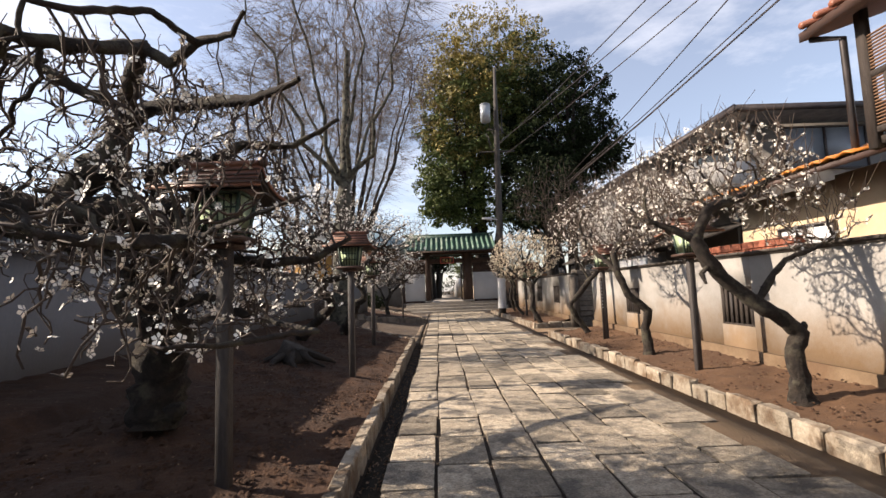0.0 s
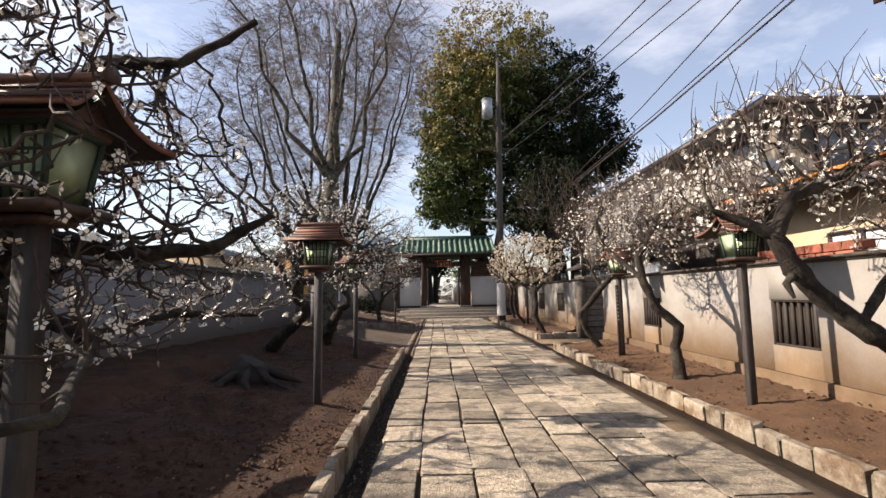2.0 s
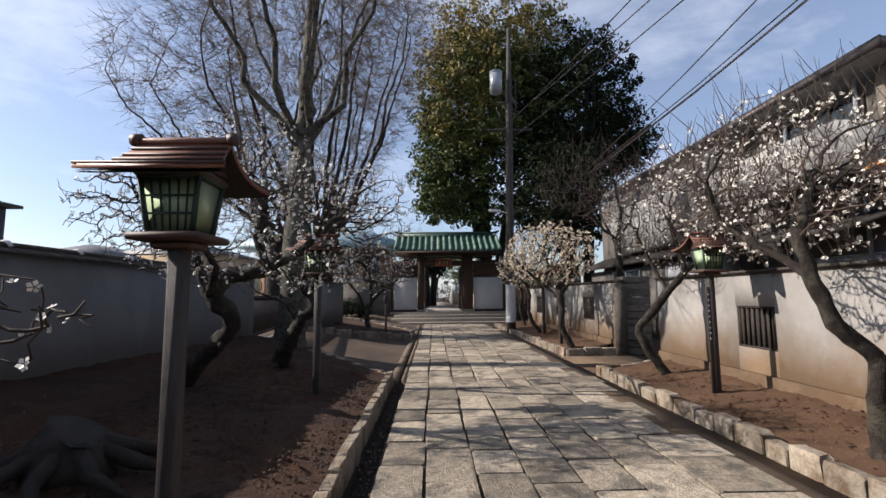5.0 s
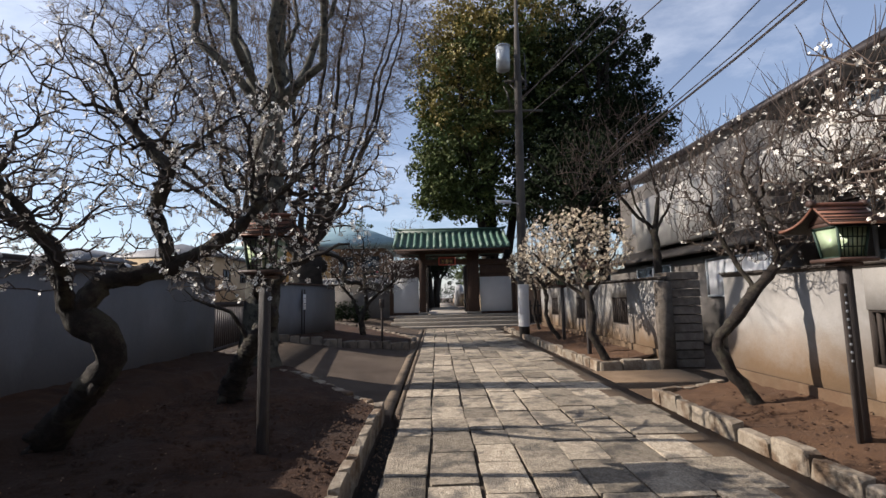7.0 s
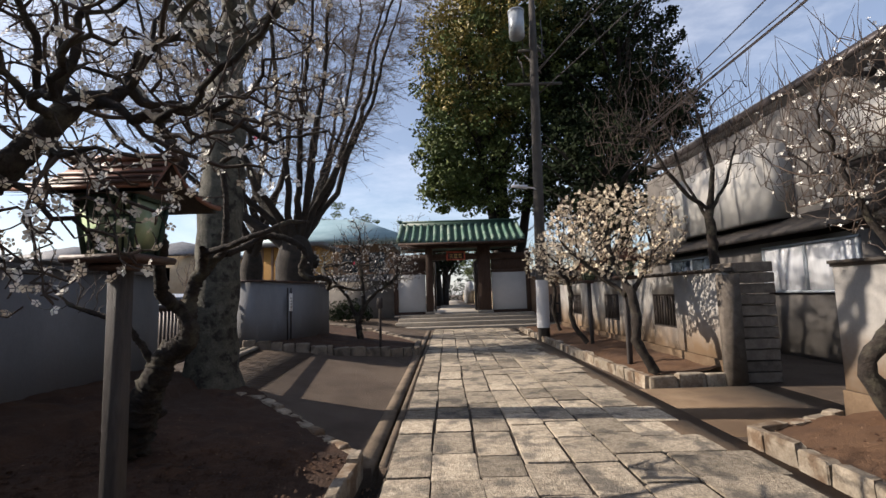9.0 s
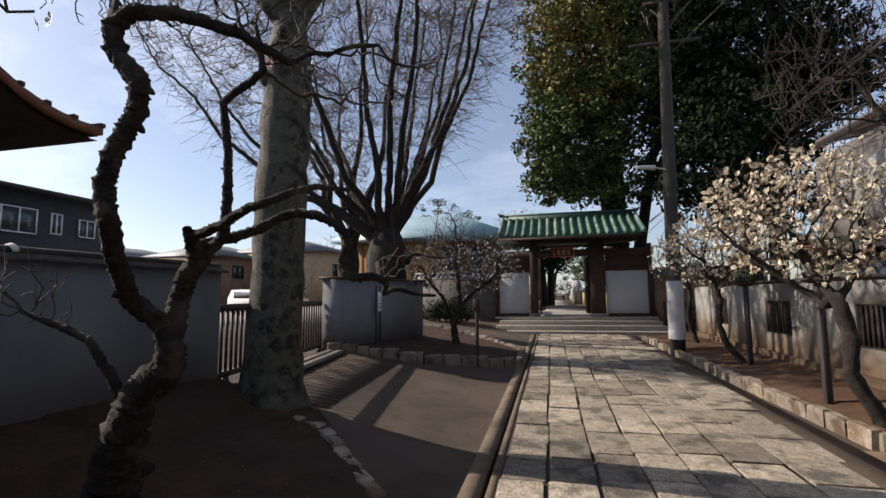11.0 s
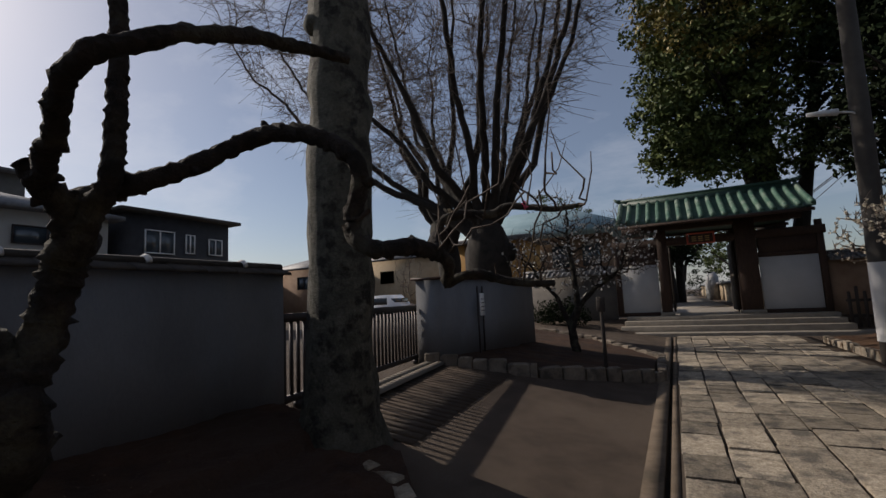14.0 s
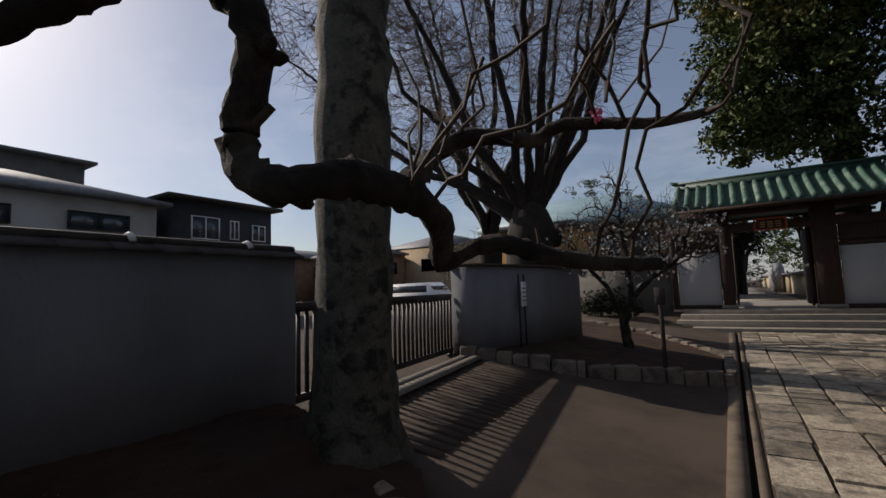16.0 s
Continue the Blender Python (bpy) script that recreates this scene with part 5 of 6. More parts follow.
# large plum beside the first lantern: low spreading limbs
tree("plum_tree", PL + ", low spreading", "tree",
     [[(-0.75, 2.75, 0.35, 0.144), (-0.72, 2.8, 0.75, 0.120), (-0.6, 2.7, 1.1, 0.102), (-0.68, 2.55, 1.5, 0.072)],
      [(-0.37, 2.50, 1.94, 0.066), (-0.56, 2.40, 1.98, 0.054), (-0.98, 2.30, 1.97, 0.054), (-1.34, 2.30, 2.05, 0.060), (-1.59, 2.30, 2.14, 0.066)],
      [(-1.14, 2.30, 2.05, 0.054), (-0.93, 2.30, 2.28, 0.050), (-0.77, 2.30, 2.42, 0.060), (-0.74, 2.30, 2.61, 0.060), (-0.45, 2.20, 2.71, 0.050), (0.04, 2.00, 2.64, 0.042), (0.41, 1.80, 2.56, 0.031), (0.79, 1.50, 2.54, 0.014)],
      [(-0.77, 2.30, 2.42, 0.054), (-0.80, 2.40, 2.19, 0.060), (-0.69, 2.50, 1.97, 0.066), (-0.50, 2.50, 2.01, 0.060), (-0.60, 2.40, 2.27, 0.042), (-0.18, 2.30, 2.38, 0.036)],
      [(-0.70, 2.30, 2.73, 0.036), (-1.02, 2.20, 2.87, 0.031), (-1.21, 2.10, 3.01, 0.024), (-1.35, 2.00, 3.02, 0.022)],
      [(-0.37, 2.50, 1.90, 0.060), (-0.77, 2.30, 1.72, 0.050), (-1.09, 2.20, 1.76, 0.036), (-1.29, 2.00, 1.83, 0.026)],
      [(-0.77, 2.30, 1.72, 0.048), (-0.55, 2.20, 1.59, 0.042), (-0.55, 2.20, 1.45, 0.038), (-0.69, 2.20, 1.35, 0.036), (-0.63, 2.20, 1.26, 0.036), (-0.42, 2.20, 1.16, 0.031), (-0.31, 2.20, 1.32, 0.031), (-0.04, 2.20, 1.35, 0.026), (0.23, 2.20, 1.21, 0.017)],
      [(-0.49, 2.50, 1.67, 0.054), (-0.02, 2.40, 1.64, 0.042), (0.34, 2.30, 1.57, 0.036), (0.66, 2.30, 1.60, 0.029), (0.91, 2.30, 1.74, 0.014)],
      [(-0.32, 2.50, 1.77, 0.060), (-0.24, 2.40, 2.30, 0.042), (0.14, 2.30, 2.45, 0.031), (0.54, 2.20, 2.39, 0.022), (0.86, 2.20, 2.58, 0.012)],
      [(-0.74, 2.30, 2.61, 0.036), (-0.09, 1.50, 2.75, 0.031), (-0.10, 1.30, 2.64, 0.030), (-0.16, 1.10, 2.54, 0.026), (-0.28, 1.00, 2.52, 0.024), (-0.29, 0.90, 2.51, 0.022)],
      [(-0.09, 1.50, 2.75, 0.029), (0.07, 1.50, 2.65, 0.026), (0.27, 1.40, 2.71, 0.023), (0.51, 1.30, 2.69, 0.016), (0.61, 1.20, 2.75, 0.010)],
      [(-0.37, 2.50, 1.90, 0.036), (0.34, 1.20, 1.62, 0.016), (0.24, 0.80, 1.57, 0.014), (0.16, 0.60, 1.58, 0.012), (0.09, 0.55, 1.61, 0.010)],
      [(0.34, 1.20, 1.62, 0.014), (0.74, 0.80, 1.63, 0.010), (1.09, 0.70, 1.72, 0.006)],
      [(0.23, 2.20, 1.21, 0.017), (0.98, 1.10, 1.18, 0.012), (0.80, 0.70, 1.18, 0.010), (0.66, 0.50, 1.19, 0.007)],
      [(0.27, 1.40, 2.71, 0.022), (0.22, 1.10, 2.70, 0.017), (0.08, 0.80, 2.52, 0.014), (-0.01, 0.70, 2.50, 0.012)],
      [(-0.6, 2.95, 1.5, 0.072), (-1.0, 3.4, 1.9, 0.060), (-1.3, 3.9, 2.4, 0.042), (-0.8, 4.5, 2.7, 0.026)],
      [(-0.7, 2.8, 0.75, 0.060), (-0.9, 3.5, 1.1, 0.048), (-0.7, 4.4, 1.25, 0.034), (-0.2, 5.0, 1.2, 0.016)]],
     [((-0.35, 2.4, 1.85), (1.2, 0.9, 0.8), 1900), ((-1.3, 2.5, 2.7), (1.4, 1.0, 0.75), 800), ((-0.9, 4.5, 2.7), (0.9, 0.8, 0.5), 260), ((-0.5, 4.6, 1.35), (1.0, 0.8, 0.3), 260),
      ((-1.9, 2.9, 2.2), (0.9, 1.0, 0.5), 380), ((0.05, 2.1, 1.4), (0.6, 0.7, 0.45), 330),
      ((0.2, 1.7, 2.0), (0.5, 0.6, 0.6), 900), ((-0.3, 1.2, 2.1), (0.75, 0.7, 0.55), 330), ((0.2, 0.9, 1.4), (0.4, 0.5, 0.4), 200), ((-0.9, 1.2, 2.0), (0.7, 0.7, 0.5), 140)],
     11, step=0.055, di=0.5, dk=0.07, jitter=0.36, tip=0.0042, power=2.1, flowers=2300, fsize=0.023, shoots=420, shoot_len=0.16, group=GRP, twig=TWIG_DARK, knobs=26)
# second plum, behind the second lantern
tree("plum_tree", PL + ", leaning", "tree",
     [[(-1.4, 8.75, 0.4, 0.12), (-1.17, 8.6, 0.64, 0.10), (-0.82, 8.42, 0.93, 0.085), (-0.64, 8.32, 1.1, 0.08), (-0.66, 8.25, 1.27, 0.072), (-0.8, 8.2, 1.42, 0.068), (-0.72, 8.3, 1.62, 0.058), (-0.3, 8.4, 1.72, 0.055), (0.05, 8.5, 1.95, 0.04), (0.3, 8.55, 2.25, 0.025)],
      [(-0.86, 8.2, 1.4, 0.06), (-1.05, 8.25, 1.9, 0.045), (-1.35, 8.2, 2.1, 0.03), (-1.6, 8.1, 2.5, 0.02)],
      [(-0.3, 8.4, 1.72, 0.05), (-0.42, 8.35, 2.1, 0.04), (-0.3, 8.3, 2.4, 0.032), (-0.6, 8.3, 2.75, 0.02)],
      [(-0.86, 8.2, 1.4, 0.045), (-0.6, 7.8, 1.7, 0.035), (-0.7, 7.5, 2.1, 0.022)]],
     [((-0.5, 8.3, 2.75), (1.0, 0.9, 0.75), 1000), ((0.45, 8.5, 2.4), (0.95, 0.75, 0.65), 1100), ((-1.5, 8.1, 2.35), (0.8, 0.8, 0.6), 550), ((0.15, 8.4, 1.7), (0.6, 0.5, 0.3), 220),
      ((-0.7, 7.7, 2.0), (0.8, 0.5, 0.5), 380)],
     12, step=0.06, di=0.5, dk=0.078, jitter=0.4, tip=0.0036, flowers=2900, fsize=0.021, shoots=420, shoot_len=0.14, group=GRP, knobs=16)
# third plum at the end of the west bed: pollarded twisting limbs
tree("plum_tree", "pollarded old plum with twisting bare limbs and a few pink blossoms", "tree",
     [[(-0.85, 10.6, 0.4, 0.13), (-0.62, 10.45, 0.85, 0.1), (-0.48, 10.42, 1.1, 0.08), (-0.32, 10.42, 1.2, 0.075), (-0.3, 10.4, 1.3, 0.046), (-0.37, 10.4, 1.44, 0.05), (-0.46, 10.3, 1.55, 0.045), (-0.38, 10.14, 1.75, 0.04), (-0.29, 10.02, 1.9, 0.04), (-0.35, 10.04, 2.05, 0.037), (-0.29, 10.04, 2.22, 0.035), (-0.19, 10.04, 2.37, 0.035), (-0.18, 10.04, 2.5, 0.037), (-0.32, 10.04, 2.66, 0.037), (-0.36, 10.04, 2.79, 0.037), (-0.25, 10.04, 2.85, 0.035), (-0.07, 10.13, 2.86, 0.031), (0.15, 10.22, 2.8, 0.026), (0.34, 10.36, 2.69, 0.021)],
      [(-0.3, 10.4, 1.3, 0.040), (-0.35, 10.48, 1.5, 0.034), (-0.31, 10.5, 1.68, 0.033), (-0.2, 10.5, 1.77, 0.032), (-0.1, 10.5, 1.88, 0.030), (-0.08, 10.5, 2.06, 0.024), (-0.09, 10.5, 2.33, 0.022), (-0.13, 10.5, 2.6, 0.021), (0.0, 10.5, 2.68, 0.020), (0.11, 10.5, 2.74, 0.018), (0.07, 10.5, 2.95, 0.013)],
      [(-0.26, 10.5, 1.79, 0.028), (-0.22, 10.42, 1.84, 0.028), (-0.19, 10.35, 1.90, 0.022)],
      [(-0.2, 10.4, 1.86, 0.024), (-0.06, 10.34, 1.88, 0.024), (0.06, 10.31, 1.91, 0.022), (0.22, 10.25, 1.96, 0.021), (0.32, 10.25, 1.98, 0.020), (0.38, 10.36, 2.05, 0.018), (0.42, 10.52, 2.11, 0.016), (0.5, 10.72, 2.13, 0.012)],
      [(-0.22, 10.5, 1.83, 0.030), (-0.1, 10.55, 1.87, 0.028), (0.0, 10.66, 1.93, 0.027), (0.08, 10.77, 2.02, 0.026), (0.15, 10.79, 2.035, 0.026), (0.26, 10.81, 2.02, 0.026), (0.36, 10.83, 1.975, 0.024), (0.43, 10.84, 1.915, 0.023), (0.435, 10.85, 1.85, 0.022), (0.41, 10.85, 1.79, 0.022), (0.39, 10.85, 1.735, 0.023), (0.43, 10.84, 1.68, 0.023), (0.5, 10.84, 1.655, 0.022), (0.56, 10.88, 1.67, 0.020), (0.60, 10.95, 1.655, 0.019), (0.61, 11.02, 1.62, 0.018), (0.56, 11.08, 1.565, 0.016)],
      [(0.6, 10.95, 1.655, 0.015), (0.5, 11.15, 1.76, 0.015), (0.56, 11.17, 1.80, 0.016), (0.62, 11.2, 1.79, 0.014), (0.65, 11.3, 1.80, 0.013), (0.69, 11.3, 1.83, 0.012), (0.76, 11.3, 1.812, 0.011), (0.86, 11.3, 1.79, 0.009), (0.93, 11.32, 1.80, 0.007)],
      [(0.56, 11.08, 1.58, 0.014), (0.64, 11.1, 1.60, 0.014), (0.71, 11.13, 1.575, 0.013), (0.78, 11.15, 1.56, 0.012), (0.86, 11.2, 1.555, 0.009)],
      [(0.41, 10.85, 1.74, 0.012), (0.45, 10.86, 1.775, 0.008)],
      [(-0.55, 10.42, 1.0, 0.030), (-0.75, 10.35, 1.35, 0.020), (-0.95, 10.35, 1.42, 0.020), (-1.15, 10.3, 1.5, 0.012)],
      [(-0.7, 10.4, 3.2, 0.020), (-1.1, 10.2, 3.3, 0.013)]],
     [((-0.3, 10.35, 3.15), (0.9, 0.4, 0.3), 190), ((0.55, 10.8, 2.9), (0.6, 0.5, 0.35), 130), ((0.85, 11.05, 1.82), (0.22, 0.2, 0.12), 60), ((-1.15, 10.3, 1.6), (0.35, 0.2, 0.16), 60)],
     13, step=0.05, di=0.4, dk=0.07, jitter=0.36, tip=0.003, flowers=14, fsize=0.016, shoots=90, shoot_len=0.18, group=GRP, pinks=5, rough=0.2, knobs=90, ragged=4)
# small plum in the far west bed
tree("plum_tree", "small spreading plum with sparse white blossom beside the driveway", "tree",
     [[(-0.75, 19.7, 0.3, 0.07), (-0.82, 19.7, 0.8, 0.06), (-0.65, 19.7, 1.25, 0.055), (-0.3, 19.65, 1.6, 0.045), (0.1, 19.6, 1.85, 0.03)],
      [(-0.82, 19.7, 0.8, 0.05), (-1.1, 19.7, 1.5, 0.045), (-1.5, 19.7, 1.95, 0.03)], [(-0.65, 19.7, 1.25, 0.04), (-0.7, 19.7, 2.0, 0.03), (-0.75, 19.7, 2.6, 0.02)]],
     [((-0.6, 19.7, 2.35), (1.75, 1.2, 0.85), 1300), ((-0.8, 19.7, 3.2), (0.5, 0.5, 0.6), 140)],
     14, step=0.1, di=0.8, dk=0.13, jitter=0.28, tip=0.0055, flowers=1300, fsize=0.026, shoots=260, shoot_len=0.3, group=GRP, twig=TWIG)
# east side plums
tree("plum_tree", PL + " beside the plaster wall", "tree",
     [[(5.03, 3.56, 0.1, 0.151), (5.01, 3.56, 0.22, 0.101), (4.99, 3.56, 0.46, 0.080), (4.99, 3.56, 0.64, 0.076), (5.06, 3.56, 0.79, 0.076), (4.89, 3.57, 0.95, 0.071), (4.66, 3.58, 1.1, 0.067), (4.43, 3.6, 1.3, 0.060), (4.24, 3.6, 1.51, 0.054), (4.12, 3.6, 1.76, 0.046), (3.92, 3.62, 1.87, 0.038), (3.7, 3.65, 1.97, 0.025)],
      [(4.12, 3.6, 1.76, 0.038), (4.3, 3.65, 2.06, 0.030), (4.77, 3.75, 2.21, 0.024), (5.22, 3.9, 2.45, 0.015)], [(4.68, 3.58, 1.09, 0.042), (4.88, 3.6, 1.38, 0.034), (5.06, 3.65, 1.53, 0.027), (5.43, 3.75, 1.63, 0.018), (5.8, 3.9, 1.75, 0.012)],
      [(4.25, 3.6, 1.51, 0.029), (4.11, 3.52, 1.41, 0.027), (4.13, 3.48, 1.31, 0.013)]],
     [((4.65, 4.0, 2.5), (1.05, 0.9, 0.6), 1100), ((5.6, 4.1, 2.0), (0.6, 0.7, 0.4), 220), ((3.9, 3.9, 2.15), (0.5, 0.6, 0.35), 200)],
     15, step=0.08, di=0.6, dk=0.11, jitter=0.33, tip=0.0045, flowers=1700, fsize=0.017, shoots=420, shoot_len=0.3, group=GRP, twig=TWIG, knobs=8)
tree("plum_tree", PL + " between two lanterns", "tree",
     [[(5.02, 6.78, 0.1, 0.135), (5.0, 6.78, 0.24, 0.090), (4.97, 6.78, 0.6, 0.070), (5.04, 6.78, 0.87, 0.067), (4.72, 6.8, 1.16, 0.056), (4.58, 6.83, 1.55, 0.050), (4.56, 6.9, 1.85, 0.041), (4.8, 7.1, 2.1, 0.032), (5.05, 7.3, 2.4, 0.023)],
      [(4.58, 6.83, 1.55, 0.041), (4.3, 7.5, 2.1, 0.027), (4.2, 7.5, 2.5, 0.018)]],
     [((5.0, 7.5, 2.5), (1.35, 1.2, 0.85), 1250), ((6.0, 7.3, 2.7), (0.8, 0.8, 0.6), 300)],
     16, step=0.08, di=0.65, dk=0.11, jitter=0.34, tip=0.004, flowers=2000, fsize=0.017, shoots=500, shoot_len=0.4, group=GRP, twig=TWIG)
tree("plum_tree", PL + " near a side entrance", "tree",
     [[(5.2, 10.46, 0.1, 0.120), (5.15, 10.46, 0.24, 0.072), (4.97, 10.46, 0.47, 0.056), (4.79, 10.46, 0.79, 0.053), (4.8, 10.46, 0.9, 0.051), (5.08, 10.46, 1.2, 0.044), (5.28, 10.46, 1.45, 0.040), (5.52, 10.46, 1.68, 0.036), (5.58, 10.46, 1.88, 0.030), (5.46, 10.46, 2.25, 0.024), (5.4, 10.5, 2.6, 0.016)],
      [(5.55, 10.46, 1.72, 0.032), (5.9, 10.4, 2.1, 0.027), (6.3, 10.4, 2.5, 0.019)], [(5.28, 10.46, 1.45, 0.029), (5.1, 10.6, 1.95, 0.024), (4.9, 10.6, 2.4, 0.016)]],
     [((5.6, 10.5, 2.7), (1.35, 1.3, 1.0), 1300), ((6.6, 10.4, 3.3), (1.0, 1.0, 0.8), 420)],
     17, step=0.085, di=0.7, dk=0.115, jitter=0.34, tip=0.004, flowers=1400, fsize=0.017, shoots=620, shoot_len=0.55, group=GRP, twig=TWIG)
tree("bare_tree", "leafless reddish-grey shrub tree beside the wall opening", "tree",
     [[(6.5, 15.1, 0, 0.086), (6.45, 15.1, 1.0, 0.072), (6.43, 15.1, 1.9, 0.068), (6.43, 15.1, 2.85, 0.061), (6.56, 15.1, 3.6, 0.036), (6.3, 15.1, 5.0, 0.018)],
      [(6.43, 15.1, 2.85, 0.040), (6.05, 15.05, 3.1, 0.032), (5.67, 15.0, 3.55, 0.025), (5.3, 15.0, 4.3, 0.014)], [(6.43, 15.1, 2.8, 0.036), (6.75, 15.1, 3.3, 0.029), (7.0, 15.1, 4.0, 0.018)],
      [(6.43, 15.1, 2.6, 0.029), (6.1, 15.3, 3.5, 0.022), (5.9, 15.4, 4.6, 0.014)]],
     [((5.9, 15.1, 4.3), (1.7, 1.3, 1.25), 900)],
     18, step=0.12, di=0.9, dk=0.17, jitter=0.22, tip=0.005, shoots=350, shoot_len=0.5, up=0.15, twig=TWIG, group=GRP)
tree("plum_tree", "clipped round plum dense with cream blossom", "tree",
     [[(4.87, 14.2, 0.15, 0.085), (4.7, 14.2, 0.45, 0.07), (4.58, 14.2, 0.69, 0.06), (4.65, 14.25, 1.05, 0.055), (4.62, 14.35, 1.4, 0.055), (4.6, 14.8, 1.8, 0.045), (4.5, 15, 2.3, 0.03)],
      [(4.68, 14.55, 1.35, 0.04), (4.3, 14.8, 1.7, 0.03), (3.9, 14.9, 2.1, 0.02)], [(4.68, 14.55, 1.35, 0.04), (5.0, 14.8, 1.7, 0.03), (5.3, 15, 2.1, 0.02)]],
     [((4.6, 14.95, 2.5), (1.25, 1.2, 0.85), 1700)],
     19, step=0.09, di=0.7, dk=0.12, jitter=0.3, tip=0.005, flowers=4200, fsize=0.028, shoots=500, shoot_len=0.16, group=GRP, twig=TWIG, petal=PETAL_Y)
tree("plum_tree", "slim clipped plum with cream blossom beside a stake", "tree",
     [[(5.05, 18.3, 0.2, 0.06), (4.8, 18.35, 0.55, 0.05), (4.7, 18.4, 0.9, 0.045), (4.75, 18.4, 1.4, 0.04), (4.6, 18.4, 2.0, 0.03)]],
     [((4.6, 18.4, 2.4), (1.0, 1.1, 0.75), 800)],
     20, step=0.1, di=0.8, dk=0.14, jitter=0.3, tip=0.006, flowers=1800, fsize=0.03, shoots=200, shoot_len=0.2, group=GRP, twig=TWIG, petal=PETAL_Y)
tree("plum_tree", "bare-stemmed plum against the far plaster wall", "tree",
     [[(5.3, 22.0, 0.2, 0.05), (5.1, 22, 0.8, 0.045), (5.2, 22, 1.5, 0.035), (5.0, 22, 2.2, 0.02)]],
     [((5.1, 22, 2.4), (1.0, 1.0, 0.8), 500)],
     21, step=0.12, di=0.9, dk=0.16, jitter=0.3, tip=0.007, flowers=900, fsize=0.03, shoots=120, shoot_len=0.2, group=GRP, twig=TWIG, petal=PETAL_Y)
# zelkovas behind the short wall
def vase(cx, cy, z0, z1, r, n, rng):
    u = rng.uniform(0, 1, n) ** 0.75
    a = rng.uniform(0, 2 * math.pi, n)
    rr = r * (0.2 + 0.8 * u ** 0.7) * np.sqrt(rng.uniform(0.03, 1, n)) * np.where(u > 0.75, 1 - (u - 0.75) / 0.25 * 0.55, 1)
    return np.stack([cx + rr * np.cos(a), cy + rr * np.sin(a), z0 + (z1 - z0) * u], -1)


def big_bare(name, label, trunk, h, r, seed, n, forks, bark=ZEL, twig=ZELTWIG, droop=0.2, spread=1.0, knobs=0, low=0.5, extra=(), west=1.0, thick=1.0, wob=0.13, sprays=2):
    """A tall leafless tree: trunk polyline (x, y, z, radius), upswept limbs from its top, fine twigs."""
    rng = np.random.default_rng(seed)
    x, y, zf, rf = trunk[-1]
    att = vase(x, y, zf + low, h, r, n, rng)
    far = np.clip(x - att[:, 0], 0, None)
    att[:, 0] -= far * (west - 1)
    att[:, 2] = np.maximum(att[:, 2] - far * (west - 1) * 0.45, zf + low)
    sk = [list(trunk)]
    for k in range(forks):
        a = k * 2 * math.pi / forks + rng.uniform(-0.3, 0.3)
        c, s = math.cos(a), math.sin(a)
        w = rng.uniform(0.7, 1.1) * spread
        H = h - zf
        limb = [(x, y, zf - 0.2 * (k % 3), rf * 0.5)]
        for u, d, rr in ((0.06, 0.45, 0.44), (0.14, 0.9, 0.38), (0.24, 1.25, 0.32), (0.36, 1.75, 0.25), (0.5, 2.05, 0.19), (0.64, 2.45, 0.13), (0.78, 2.7, 0.08)):
            q = d * w * (1 + (west - 1) * max(-c, 0))
            limb.append((x + c * q + rng.normal(0, wob), y + s * d * w + rng.normal(0, wob), zf + u * H * (1 - 0.3 * (west - 1) * max(-c, 0)) + rng.normal(0, 0.08), rf * rr * thick))
        sk.append(limb)
    sk.extend(extra)
    P, par, giv = colonize(sk, att, 0.22, 2.4, 0.34, 80, 0.14, seed, 0.12)
    cs, R, ch = chains(P, par, giv, 0.0075, 2.45)
    base = np.array((trunk[0][0], trunk[0][1], trunk[0][2]))
    t = thing(name, label, "tree", "tall bare trees", tuple(base))
    G1, G2 = Geo(), Geo()
    for c in cs:
        if len(c) < 2:
            continue
        pts, r_ = P[c] - base, R[c].copy()
        if c[0] != 0:
            r_[0] = min(r_[0], r_[1] * 1.1)
        if R[c[1]] > 0.03:
            G1.tube(pts, r_, 10 if R[c[0]] > 0.15 else 7, False, 0.04, rng)
        else:
            G2.tube(pts, r_, 3, False)
    for _ in range(knobs):
        i = int(rng.choice(np.where(R > 0.12)[0]))
        p = P[i] - base
        d = rng.normal(size=3) * np.array((1, 1, 0.3))
        d /= np.linalg.norm(d)
        G1.tube([p + d * R[i] * 0.5, p + d * R[i] * 1.12, p + d * R[i] * 1.25], [R[i] * 0.5, R[i] * 0.38, R[i] * 0.12], 8, True, 0.1, rng)
    thin = np.where(R < 0.013)[0]
    for i in rng.choice(thin, int(n * sprays)):
        p = P[i] - base
        out = np.array([P[i][0] - x, P[i][1] - y, 0])
        out /= max(np.linalg.norm(out), 0.1)
        d = out * rng.uniform(0.2, 1.1) + np.array([0, 0, rng.uniform(-droop, 0.9)]) + rng.normal(0, 0.3, 3)
        L = rng.uniform(0.3, 0.95)
        G2.tube([p, p + d * L * 0.5 + rng.normal(0, 0.02, 3), p + d * L], [0.007, 0.005, 0.0035], 3, False)
    part("trunk", G1, bark, t, smooth=True)
    part("twig_mass", G2, twig, t, kind="stuff")


